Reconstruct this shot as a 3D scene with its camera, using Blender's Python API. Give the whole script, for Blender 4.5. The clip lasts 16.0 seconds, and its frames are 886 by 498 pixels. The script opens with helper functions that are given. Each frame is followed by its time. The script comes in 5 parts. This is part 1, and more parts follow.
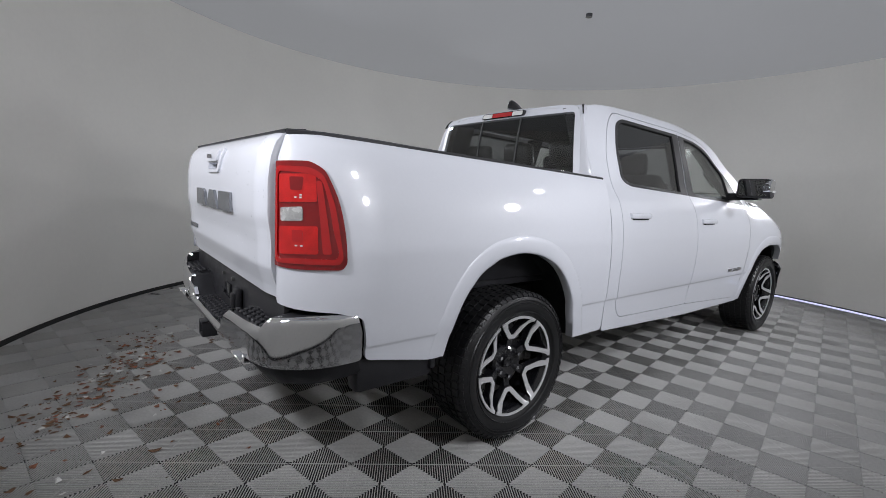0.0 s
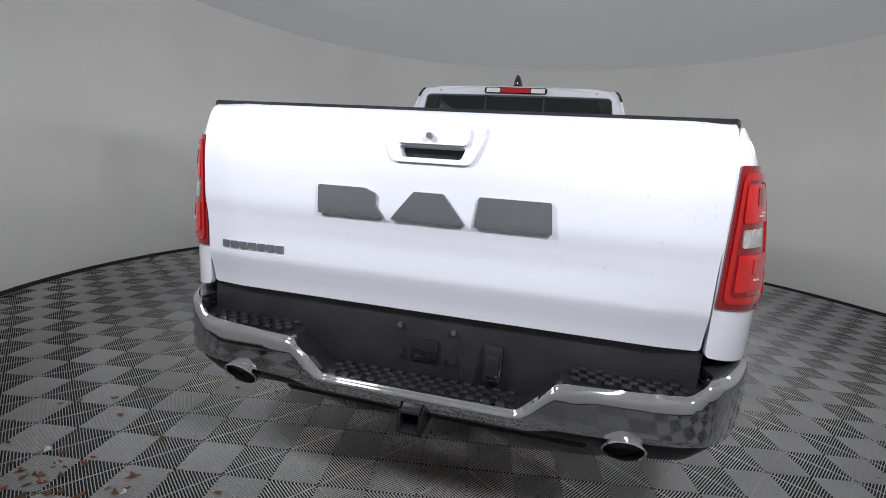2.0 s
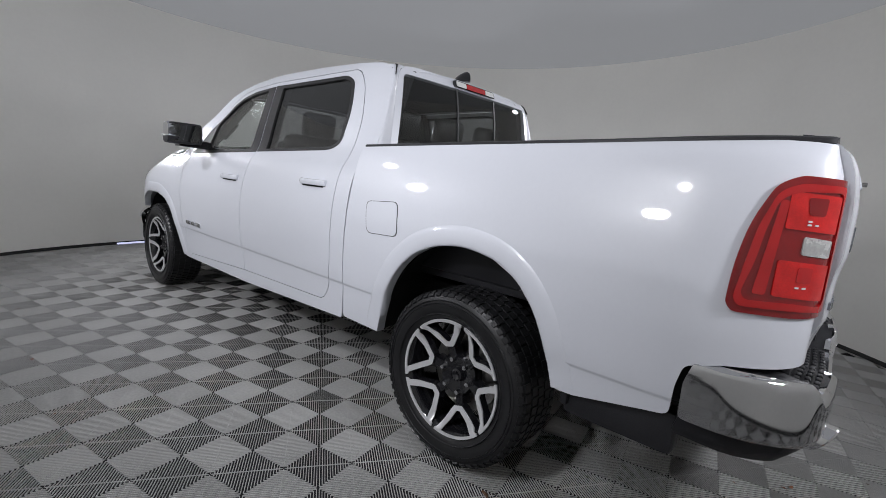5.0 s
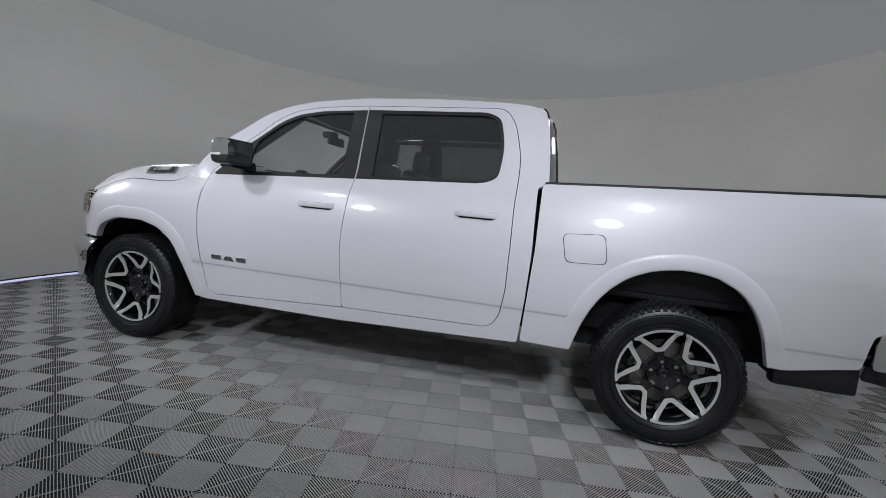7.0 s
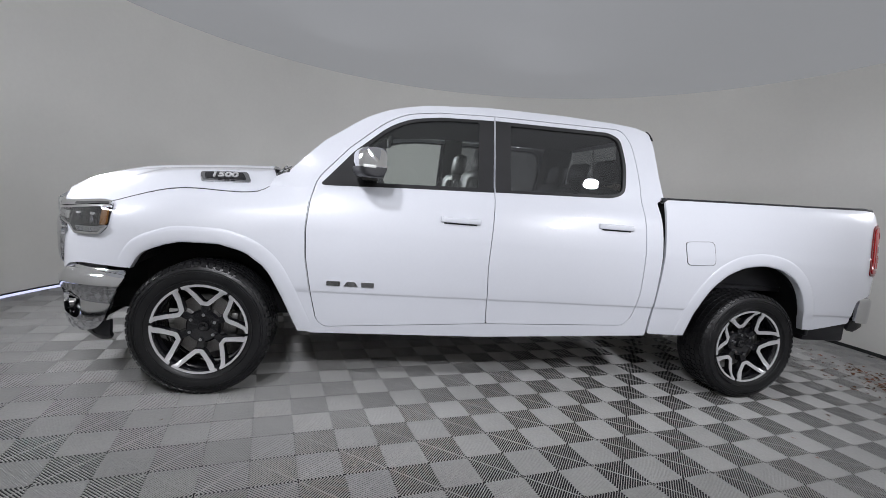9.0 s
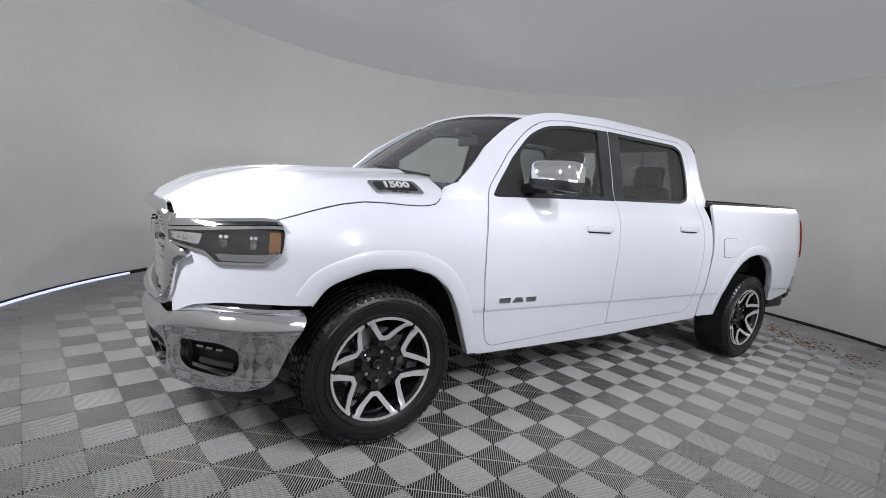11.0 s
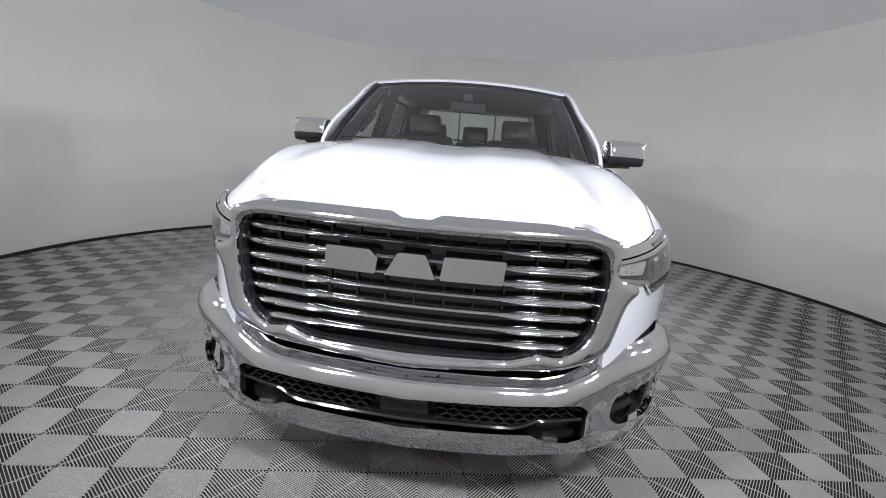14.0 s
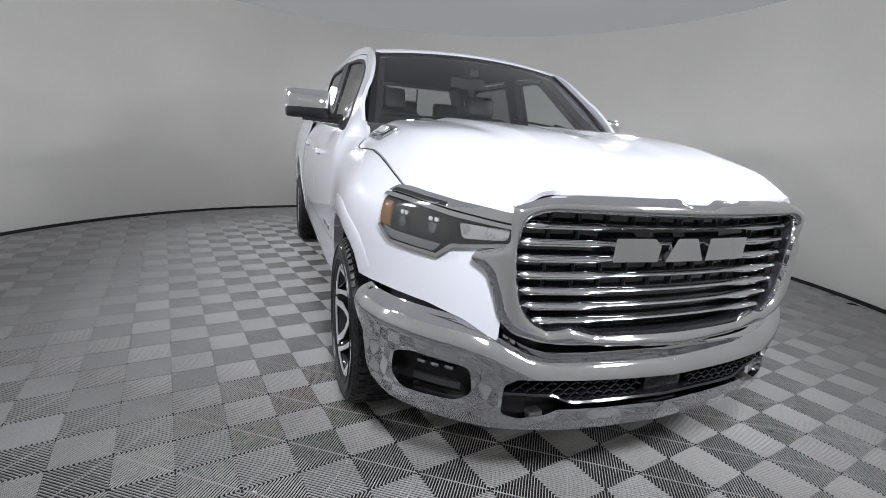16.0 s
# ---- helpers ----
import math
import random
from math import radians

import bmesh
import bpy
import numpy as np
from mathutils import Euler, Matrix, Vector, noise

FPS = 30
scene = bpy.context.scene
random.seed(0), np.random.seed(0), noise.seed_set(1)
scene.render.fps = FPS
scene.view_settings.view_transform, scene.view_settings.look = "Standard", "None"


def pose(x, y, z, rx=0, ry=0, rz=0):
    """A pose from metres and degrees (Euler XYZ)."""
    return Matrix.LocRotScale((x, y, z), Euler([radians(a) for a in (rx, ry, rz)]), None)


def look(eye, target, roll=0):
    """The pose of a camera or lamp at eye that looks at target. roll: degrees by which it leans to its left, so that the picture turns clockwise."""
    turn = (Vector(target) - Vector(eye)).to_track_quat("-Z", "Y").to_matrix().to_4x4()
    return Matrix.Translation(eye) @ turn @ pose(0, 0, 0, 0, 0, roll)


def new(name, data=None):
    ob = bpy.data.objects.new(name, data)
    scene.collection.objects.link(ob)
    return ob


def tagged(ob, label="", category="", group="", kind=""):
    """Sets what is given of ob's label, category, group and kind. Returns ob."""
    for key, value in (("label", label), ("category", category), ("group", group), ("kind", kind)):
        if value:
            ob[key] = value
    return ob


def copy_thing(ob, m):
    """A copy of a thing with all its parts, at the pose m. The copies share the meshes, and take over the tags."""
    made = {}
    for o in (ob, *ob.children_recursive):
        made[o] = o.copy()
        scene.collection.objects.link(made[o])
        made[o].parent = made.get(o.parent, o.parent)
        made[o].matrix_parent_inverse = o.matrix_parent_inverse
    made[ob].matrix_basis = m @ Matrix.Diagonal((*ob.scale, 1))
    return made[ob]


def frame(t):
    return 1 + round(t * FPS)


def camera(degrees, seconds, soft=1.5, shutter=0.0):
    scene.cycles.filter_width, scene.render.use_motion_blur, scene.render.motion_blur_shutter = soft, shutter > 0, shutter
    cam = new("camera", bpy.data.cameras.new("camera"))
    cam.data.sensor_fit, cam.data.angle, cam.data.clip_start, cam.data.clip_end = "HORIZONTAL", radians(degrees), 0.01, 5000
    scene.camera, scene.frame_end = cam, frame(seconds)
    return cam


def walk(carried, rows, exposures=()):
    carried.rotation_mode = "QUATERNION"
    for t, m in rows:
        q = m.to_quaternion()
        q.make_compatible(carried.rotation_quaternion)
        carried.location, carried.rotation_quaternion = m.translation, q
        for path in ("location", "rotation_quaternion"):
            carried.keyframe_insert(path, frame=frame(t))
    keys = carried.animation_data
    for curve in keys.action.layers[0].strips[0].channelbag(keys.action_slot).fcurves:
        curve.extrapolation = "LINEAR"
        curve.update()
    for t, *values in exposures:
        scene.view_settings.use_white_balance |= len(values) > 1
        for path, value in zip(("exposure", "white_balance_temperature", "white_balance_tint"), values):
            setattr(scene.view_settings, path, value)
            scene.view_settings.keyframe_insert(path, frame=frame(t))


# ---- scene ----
cam = camera(89.0, 16.0, soft=0.85)
PATH = [
    (0, (2.474, -1.714, 1.277), (0.927, -0.473, 1.014), 3.1),
    (0.5, (2.02, -2.027, 1.274), (0.626, -0.617, 1.015), 4.1),
    (1, (1.512, -2.293, 1.266), (0.352, -0.685, 1.001), 3.9),
    (1.5, (0.937, -2.459, 1.286), (0.145, -0.65, 0.969), 3.5),
    (2, (0.368, -2.485, 1.285), (-0.103, -0.573, 0.937), 4.0),
    (2.5, (-0.154, -2.513, 1.315), (-0.238, -0.546, 0.959), 4.4),
    (3, (-0.714, -2.366, 1.293), (-0.372, -0.428, 0.941), 4.9),
    (3.5, (-1.254, -2.173, 1.274), (-0.557, -0.331, 0.924), 5.0),
    (4, (-1.73, -1.883, 1.272), (-0.701, -0.204, 0.924), 4.4),
    (4.2, (-1.888, -1.739, 1.277), (-0.74, -0.138, 0.932), 4.4),
    (6.3, (-3.247, -0.044, 1.238), (-1.409, 0.708, 1.0), 5.6),
    (6.5, (-3.358, 0.161, 1.239), (-1.485, 0.827, 1.011), 5.5),
    (7, (-3.611, 0.631, 1.222), (-1.685, 1.133, 1.02), 5.3),
    (7.5, (-3.778, 1.167, 1.205), (-1.807, 1.45, 1.011), 5.7),
    (8, (-3.851, 1.71, 1.233), (-1.864, 1.794, 1.021), 5.4),
    (8.2, (-3.851, 1.954, 1.29), (-1.866, 1.942, 1.047), 5.1),
    (10.3, (-3.237, 3.975, 1.222), (-1.439, 3.124, 1.02), 6.3),
    (10.5, (-3.182, 4.158, 1.309), (-1.423, 3.244, 1.051), 6.5),
    (11, (-2.874, 4.625, 1.297), (-1.213, 3.544, 1.029), 5.9),
    (11.5, (-2.499, 5.057, 1.273), (-1.011, 3.747, 1.008), 6.4),
    (12, (-2.066, 5.382, 1.26), (-0.831, 3.831, 0.998), 6.5),
    (12.5, (-1.595, 5.618, 1.267), (-0.565, 3.926, 0.993), 6.6),
    (13, (-1.141, 5.811, 1.281), (-0.353, 4.002, 0.955), 6.0),
    (13.5, (-0.644, 5.913, 1.282), (-0.151, 4.009, 0.924), 5.8),
    (14, (-0.214, 6.005, 1.281), (-0.035, 4.051, 0.896), 4.8),
    (14.5, (0.202, 5.981, 1.262), (0.133, 4.03, 0.827), 3.8),
    (15, (0.57, 5.964, 1.244), (0.293, 4.033, 0.805), 4.5),
    (15.5, (0.936, 5.88, 1.234), (0.422, 3.998, 0.794), 4.9),
    (16, (1.301, 5.72, 1.234), (0.596, 3.903, 0.786), 3.9),
]
EXPOSURE = [(0, 0), (0.5, -.02), (1.5, .11), (2.5, -.2), (3, -.46), (3.5, -.22), (4, .14), (4.2, .12), (6.3, -.3), (6.5, -.33), (7, -.32), (7.5, -.16), (8, 0), (8.2, .08), (10.3, .28), (10.5, .32), (11, .28), (11.5, .12), (12, .06), (12.5, .15), (13, .3), (13.5, .4), (14, .37), (15, .15), (15.5, .1), (16, .3)]
walk(cam, [(t, look(eye, target, roll)) for t, eye, target, roll in PATH], exposures=EXPOSURE)

# ---- world and light ----
world = bpy.data.worlds.new("world")
world.use_nodes = True
world.node_tree.nodes["Background"].inputs[0].default_value = (0.6, 0.62, 0.65, 1)
world.node_tree.nodes["Background"].inputs[1].default_value = 0.15
scene.world = world
CX, CY, RAD, HIGH = 0.05, 1.71, 4.38, 3.13      # the round booth

# lamps round the booth, none in view: spots set by highlights in the paint, wide ones added as fill; the stretched
# ceiling is given a glow as well
# distance from the middle, height, size, power, spread and aiming height, by stretch; narrow spots stand over the flanks
RING = {"front": (4.15, 2.05, 0.36, 16.5, 118, 0.9), "flank": (4.15, 2.40, 0.26, 11.5, 108, 1.5), "rear": (4.15, 2.10, 0.30, 10, 108, 1.1), "spot": (3.80, 2.90, 0.2, 7, 80, 0.6)}
for k in range(12):
    a = radians((22.5, 76, 104, 157.5, 202.5, 256.5, 283.5, 337.5, 30, 150, 210, 330)[k])
    up = math.sin(a)
    r, z, size, energy, spread, aim = RING["spot" if k > 7 else "flank" if up ** 2 < 0.5 else "front" if up > 0 else "rear"]
    data = bpy.data.lights.new("ceiling_lamp", "AREA")
    data.shape, data.color, data.spread = "DISK", (0.965, 0.975, 1.045), radians(spread)
    data.size, data.energy = size, energy
    lamp = new("ceiling_lamp", data)
    lamp.matrix_basis = look((CX + r * math.cos(a), CY + r * up, z), (CX + 0.9 * math.cos(a), CY + 2.3 * up, aim))

# ---- materials ----


def shader(name, base, rough=0.5, metal=0.0, coat=0.0, grain=0.0, scale=40.0, bump=0.0, spec=0.5, blotch=0.0, blotch_scale=3.0, uneven=0.25):
    """A surface with fine grain, broader blotches in its colour and roughness, and fine relief."""
    m = bpy.data.materials.new(name)
    m.use_nodes = True
    nt = m.node_tree
    b = nt.nodes["Principled BSDF"]
    b.inputs["Base Color"].default_value = (*base, 1)
    b.inputs["Roughness"].default_value = rough
    b.inputs["Metallic"].default_value = metal
    b.inputs["Coat Weight"].default_value = coat
    b.inputs["Coat Roughness"].default_value = 0.03
    b.inputs["Specular IOR Level"].default_value = spec
    if grain or blotch or bump:
        co = nt.nodes.new("ShaderNodeTexCoord")
        fine = nt.nodes.new("ShaderNodeTexNoise")
        fine.inputs["Scale"].default_value = scale
        fine.inputs["Detail"].default_value = 4
        nt.links.new(co.outputs["Object"], fine.inputs["Vector"])
        wide = nt.nodes.new("ShaderNodeTexNoise")
        wide.inputs["Scale"].default_value = blotch_scale
        wide.inputs["Detail"].default_value = 3
        nt.links.new(co.outputs["Object"], wide.inputs["Vector"])

        def ranged(src, amount):
            r = nt.nodes.new("ShaderNodeMapRange")
            r.inputs["From Min"].default_value, r.inputs["From Max"].default_value = 0.25, 0.75
            r.inputs["To Min"].default_value, r.inputs["To Max"].default_value = 1 - amount, 1 + amount
            nt.links.new(src, r.inputs["Value"])
            return r.outputs["Result"]
        mul = nt.nodes.new("ShaderNodeMath")
        mul.operation = "MULTIPLY"
        nt.links.new(ranged(fine.outputs["Fac"], grain), mul.inputs[0])
        nt.links.new(ranged(wide.outputs["Fac"], blotch), mul.inputs[1])
        tint = nt.nodes.new("ShaderNodeVectorMath")
        tint.operation = "SCALE"
        tint.inputs[0].default_value = base
        nt.links.new(mul.outputs[0], tint.inputs["Scale"])
        nt.links.new(tint.outputs[0], b.inputs["Base Color"])
        rr = nt.nodes.new("ShaderNodeMath")
        rr.operation = "MULTIPLY"
        rr.inputs[1].default_value = rough
        nt.links.new(ranged(wide.outputs["Fac"], uneven), rr.inputs[0])
        nt.links.new(rr.outputs[0], b.inputs["Roughness"])
        if bump:
            bp = nt.nodes.new("ShaderNodeBump")
            bp.inputs["Strength"].default_value = bump
            bp.inputs["Distance"].default_value = 0.002
            nt.links.new(fine.outputs["Fac"], bp.inputs["Height"])
            nt.links.new(bp.outputs[0], b.inputs["Normal"])
    return m


def glassy(name, tint, rough=0.0, ior=1.5):
    """Thin tinted glass: a clear, coloured pass-through with a glossy face."""
    m = bpy.data.materials.new(name)
    m.use_nodes = True
    nt = m.node_tree
    nt.nodes.remove(nt.nodes["Principled BSDF"])
    out = nt.nodes["Material Output"]
    tr = nt.nodes.new("ShaderNodeBsdfTransparent")
    tr.inputs[0].default_value = (*tint, 1)
    gl = nt.nodes.new("ShaderNodeBsdfGlossy")
    gl.inputs["Roughness"].default_value = rough
    lw = nt.nodes.new("ShaderNodeLayerWeight")
    lw.inputs[0].default_value = 0.5
    pw = nt.nodes.new("ShaderNodeMath")
    pw.operation, pw.inputs[1].default_value = "POWER", 4.5
    nt.links.new(lw.outputs["Facing"], pw.inputs[0])
    fr = nt.nodes.new("ShaderNodeMath")
    fr.operation, fr.inputs[1].default_value, fr.inputs[2].default_value = "MULTIPLY_ADD", 0.8, (ior - 1) ** 2 / (ior + 1) ** 2
    nt.links.new(pw.outputs[0], fr.inputs[0])
    mix = nt.nodes.new("ShaderNodeMixShader")
    nt.links.new(fr.outputs[0], mix.inputs[0])
    nt.links.new(tr.outputs[0], mix.inputs[1])
    nt.links.new(gl.outputs[0], mix.inputs[2])
    nt.links.new(mix.outputs[0], out.inputs[0])
    return m


def glow(name, colour, strength):
    m = bpy.data.materials.new(name)
    m.use_nodes = True
    b = m.node_tree.nodes["Principled BSDF"]
    b.inputs["Base Color"].default_value = (*colour, 1)
    b.inputs["Emission Color"].default_value = (*colour, 1)
    b.inputs["Emission Strength"].default_value = strength
    return m


WHITE = shader("white_paint", (0.705, 0.722, 0.775), 0.32, 0, 0.9, grain=0.008, scale=60, blotch=0.012, blotch_scale=1.5, uneven=0.04)
CHROME = shader("chrome", (0.80, 0.805, 0.825), 0.06, 1.0, grain=0.02, scale=90, blotch=0.04, blotch_scale=5)
SATIN = shader("satin_silver", (0.50, 0.50, 0.51), 0.28, 1.0, grain=0.04, scale=150, blotch=0.05)
MACHINED = shader("machined_aluminium", (0.74, 0.74, 0.75), 0.36, 0.45, grain=0.04, scale=200, blotch=0.05)
HOUSING = shader("lamp_housing", (0.11, 0.112, 0.12), 0.14, 1.0, 1.0, grain=0.08, scale=60, blotch=0.15, blotch_scale=12)
REFLECTOR = shader("pale_lamp_reflector", (0.62, 0.60, 0.57), 0.30, 0.55, 0.6, grain=0.15, scale=90, bump=0.4, blotch=0.25, blotch_scale=22)
BADGE_DARK = shader("dark_badge_chrome", (0.25, 0.26, 0.28), 0.22, 0.7, grain=0.05, scale=120, blotch=0.05)
BLACK = shader("black_plastic", (0.019, 0.019, 0.022), 0.42, spec=0.45, grain=0.2, scale=260, bump=0.25, blotch=0.15)
# the step's black plastic, slightly lighter and blotchier than the other
STEP = shader("black_step_plastic", (0.022, 0.022, 0.025), 0.40, spec=0.5, grain=0.25, scale=220, bump=0.3, blotch=0.25, blotch_scale=8)
GLOSS_BLACK = shader("gloss_black", (0.010, 0.010, 0.012), 0.10, 0, 0.5, grain=0.1, scale=60, blotch=0.1)
TRIM = shader("black_rubber_trim", (0.012, 0.012, 0.013), 0.6, grain=0.15, scale=200, bump=0.1, blotch=0.1)
RUBBER = shader("tyre_rubber", (0.012, 0.012, 0.013), 0.36, spec=0.5, grain=0.25, scale=180, bump=0.35, blotch=0.25, blotch_scale=9)
DARK = shader("underbody_black", (0.008, 0.008, 0.009), 0.8, grain=0.3, scale=60, bump=0.3, blotch=0.3)
STEEL = shader("brake_steel", (0.35, 0.34, 0.33), 0.35, 1.0, grain=0.2, scale=120, blotch=0.2)
CABIN = shader("cabin_black", (0.02, 0.02, 0.022), 0.6, grain=0.2, scale=150, bump=0.3, blotch=0.15)
SEATS = shader("seat_leather", (0.018, 0.017, 0.017), 0.45, grain=0.2, scale=120, bump=0.3, blotch=0.15)
LINING = shader("headliner_grey", (0.10, 0.10, 0.10), 0.9, grain=0.1, scale=200, bump=0.2, blotch=0.1)
RED = shader("red_lens", (0.42, 0.007, 0.009), 0.10, 0, 1.0, grain=0.05, scale=300, blotch=0.12, blotch_scale=14)
RED_DEEP = shader("deep_red_lens", (0.21, 0.004, 0.006), 0.12, 0, 1.0, grain=0.08, scale=300, blotch=0.12, blotch_scale=14)
RED_BRIGHT = shader("bright_red_reflector", (0.55, 0.010, 0.010), 0.2, 0, 0.8, grain=0.12, scale=220, bump=0.3, blotch=0.2, blotch_scale=20)
CLEAR = shader("frosted_clear_lens", (0.72, 0.72, 0.70), 0.2, 0, 0.6, grain=0.05, scale=200, bump=0.2, blotch=0.05)
FROST = shader("frosted_reversing_lens", (0.46, 0.46, 0.45), 0.25, 0.3, 0.8, grain=0.15, scale=120, bump=0.5, blotch=0.35, blotch_scale=18)
AMBER = shader("amber_reflector", (0.26, 0.115, 0.030), 0.2, 0, 0.8, grain=0.2, scale=250, bump=0.5, blotch=0.15, blotch_scale=20)
GLASS = glassy("clear_glass", (0.93, 0.95, 0.94), 0.0, 1.85)
PRIVACY = glassy("privacy_glass", (0.60, 0.61, 0.62), 0.0, 2.15)
WINDSHIELD = glassy("windshield_glass", (0.93, 0.945, 0.945), 0.0, 1.6)
REAR_GLASS = glassy("rear_glass", (0.78, 0.79, 0.79), 0.0, 1.65)
LENS = glassy("lamp_lens", (0.94, 0.95, 0.96), 0.0, 1.85)
MIRROR_GREY = shader("dim_reflector", (0.48, 0.49, 0.52), 0.18, 1.0, grain=0.2, scale=50, bump=0.5, blotch=0.35, blotch_scale=25)
SCRAP = shader("white_paper_scrap", (0.62, 0.62, 0.60), 0.7, grain=0.1, scale=60, blotch=0.1)
DROP = glassy("water_drop", (0.93, 0.94, 0.95), 0.02, 1.6)
MIRROR = shader("mirror_silver", (0.36, 0.37, 0.38), 0.02, 1.0)
TILE = shader("grey_plastic_floor_tile", (0.465, 0.463, 0.452), 0.55, spec=0.25, grain=0.10, scale=70, bump=0.15, blotch=0.14, blotch_scale=1.3)
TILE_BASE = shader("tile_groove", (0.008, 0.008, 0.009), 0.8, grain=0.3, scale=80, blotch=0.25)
WALL = shader("grey_booth_fabric", (0.87, 0.858, 0.81), 0.85, grain=0.012, scale=25, bump=0.08, blotch=0.05, blotch_scale=0.7)
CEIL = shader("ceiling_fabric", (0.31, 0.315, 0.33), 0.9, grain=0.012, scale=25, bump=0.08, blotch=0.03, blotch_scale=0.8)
SKIRT = shader("black_baseboard", (0.012, 0.012, 0.012), 0.7, grain=0.2, scale=80, blotch=0.2)
# an added glow lifts the ceiling's brightness and fills the booth with soft light
FILL_GLOW = 0.168
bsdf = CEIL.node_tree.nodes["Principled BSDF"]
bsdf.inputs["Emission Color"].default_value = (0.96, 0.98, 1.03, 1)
bsdf.inputs["Emission Strength"].default_value = FILL_GLOW
LEAF_RED = shader("reddish_dry_leaf", (0.20, 0.075, 0.038), 0.75, grain=0.6, scale=60, blotch=0.5, blotch_scale=12)
LEAF = shader("dry_leaf", (0.12, 0.062, 0.030), 0.8, grain=0.6, scale=60, blotch=0.5, blotch_scale=12)
STRIP = glow("cool_floor_light", (0.66, 0.70, 1.0), 0.8)

# ---- mesh helpers ----


def curve(xs, ys):
    """A smooth monotone curve through the given knots."""
    xs, ys = np.array(xs, float), np.array(ys, float)
    if xs[0] > xs[-1]:
        xs, ys = xs[::-1], ys[::-1]
    h = np.diff(xs)
    d = np.diff(ys) / h
    m = np.zeros(len(xs))
    m[0], m[-1] = d[0], d[-1]
    for i in range(1, len(xs) - 1):
        m[i] = 0 if d[i - 1] * d[i] <= 0 else 2 * d[i - 1] * d[i] / (d[i - 1] + d[i])

    def f(x):
        x = min(max(x, xs[0]), xs[-1])
        i = min(max(int(np.searchsorted(xs, x)) - 1, 0), len(h) - 1)
        t = (x - xs[i]) / h[i]
        return float((2 * t**3 - 3 * t**2 + 1) * ys[i] + (t**3 - 2 * t**2 + t) * h[i] * m[i]
                     + (3 * t**2 - 2 * t**3) * ys[i + 1] + (t**3 - t**2) * h[i] * m[i + 1])
    return f


def link(name, mesh, material, parent=None, label="", smooth=35):
    for mm in (material if isinstance(material, (list, tuple)) else [material]):
        mesh.materials.append(mm)
    ob = new(name, mesh)
    if parent:
        ob.parent = parent
    if label:
        ob["label"] = label
    return ob


def part(name, bm, material, parent=None, label="", smooth=35):
    """Links a bmesh as one mesh object under a thing or a part."""
    mesh = bpy.data.meshes.new(name)
    bmesh.ops.recalc_face_normals(bm, faces=bm.faces)
    if smooth:
        for f in bm.faces:
            f.smooth = True
    bm.to_mesh(mesh)
    bm.free()
    if smooth:
        mesh.set_sharp_from_angle(angle=radians(smooth))
    return link(name, mesh, material, parent, label)


def thing(name, label, category, group="", at=(0, 0, 0), kind=""):
    ob = new(name)
    ob.location = at
    ob.empty_display_size = 0.1
    return tagged(ob, label, category, group, kind)


def rounded(loop, r=0.02, n=4):
    """Rounds the corners of a closed loop; a corner may bring its own radius as third number."""
    out, k = [], len(loop)
    for i in range(k):
        p = loop[i]
        rr = p[2] if len(p) > 2 else r
        p = Vector(p[:2])
        a, b = Vector(loop[i - 1][:2]), Vector(loop[(i + 1) % k][:2])
        la, lb = (a - p).length, (b - p).length
        t = min(rr, la * 0.45, lb * 0.45)
        if t < 1e-4:
            out.append(tuple(p))
            continue
        p0, p1 = p + (a - p).normalized() * t, p + (b - p).normalized() * t
        for j in range(n + 1):
            s = j / n
            q = p0 * (1 - s)**2 + p * 2 * s * (1 - s) + p1 * s * s
            out.append((q.x, q.y))
    return out


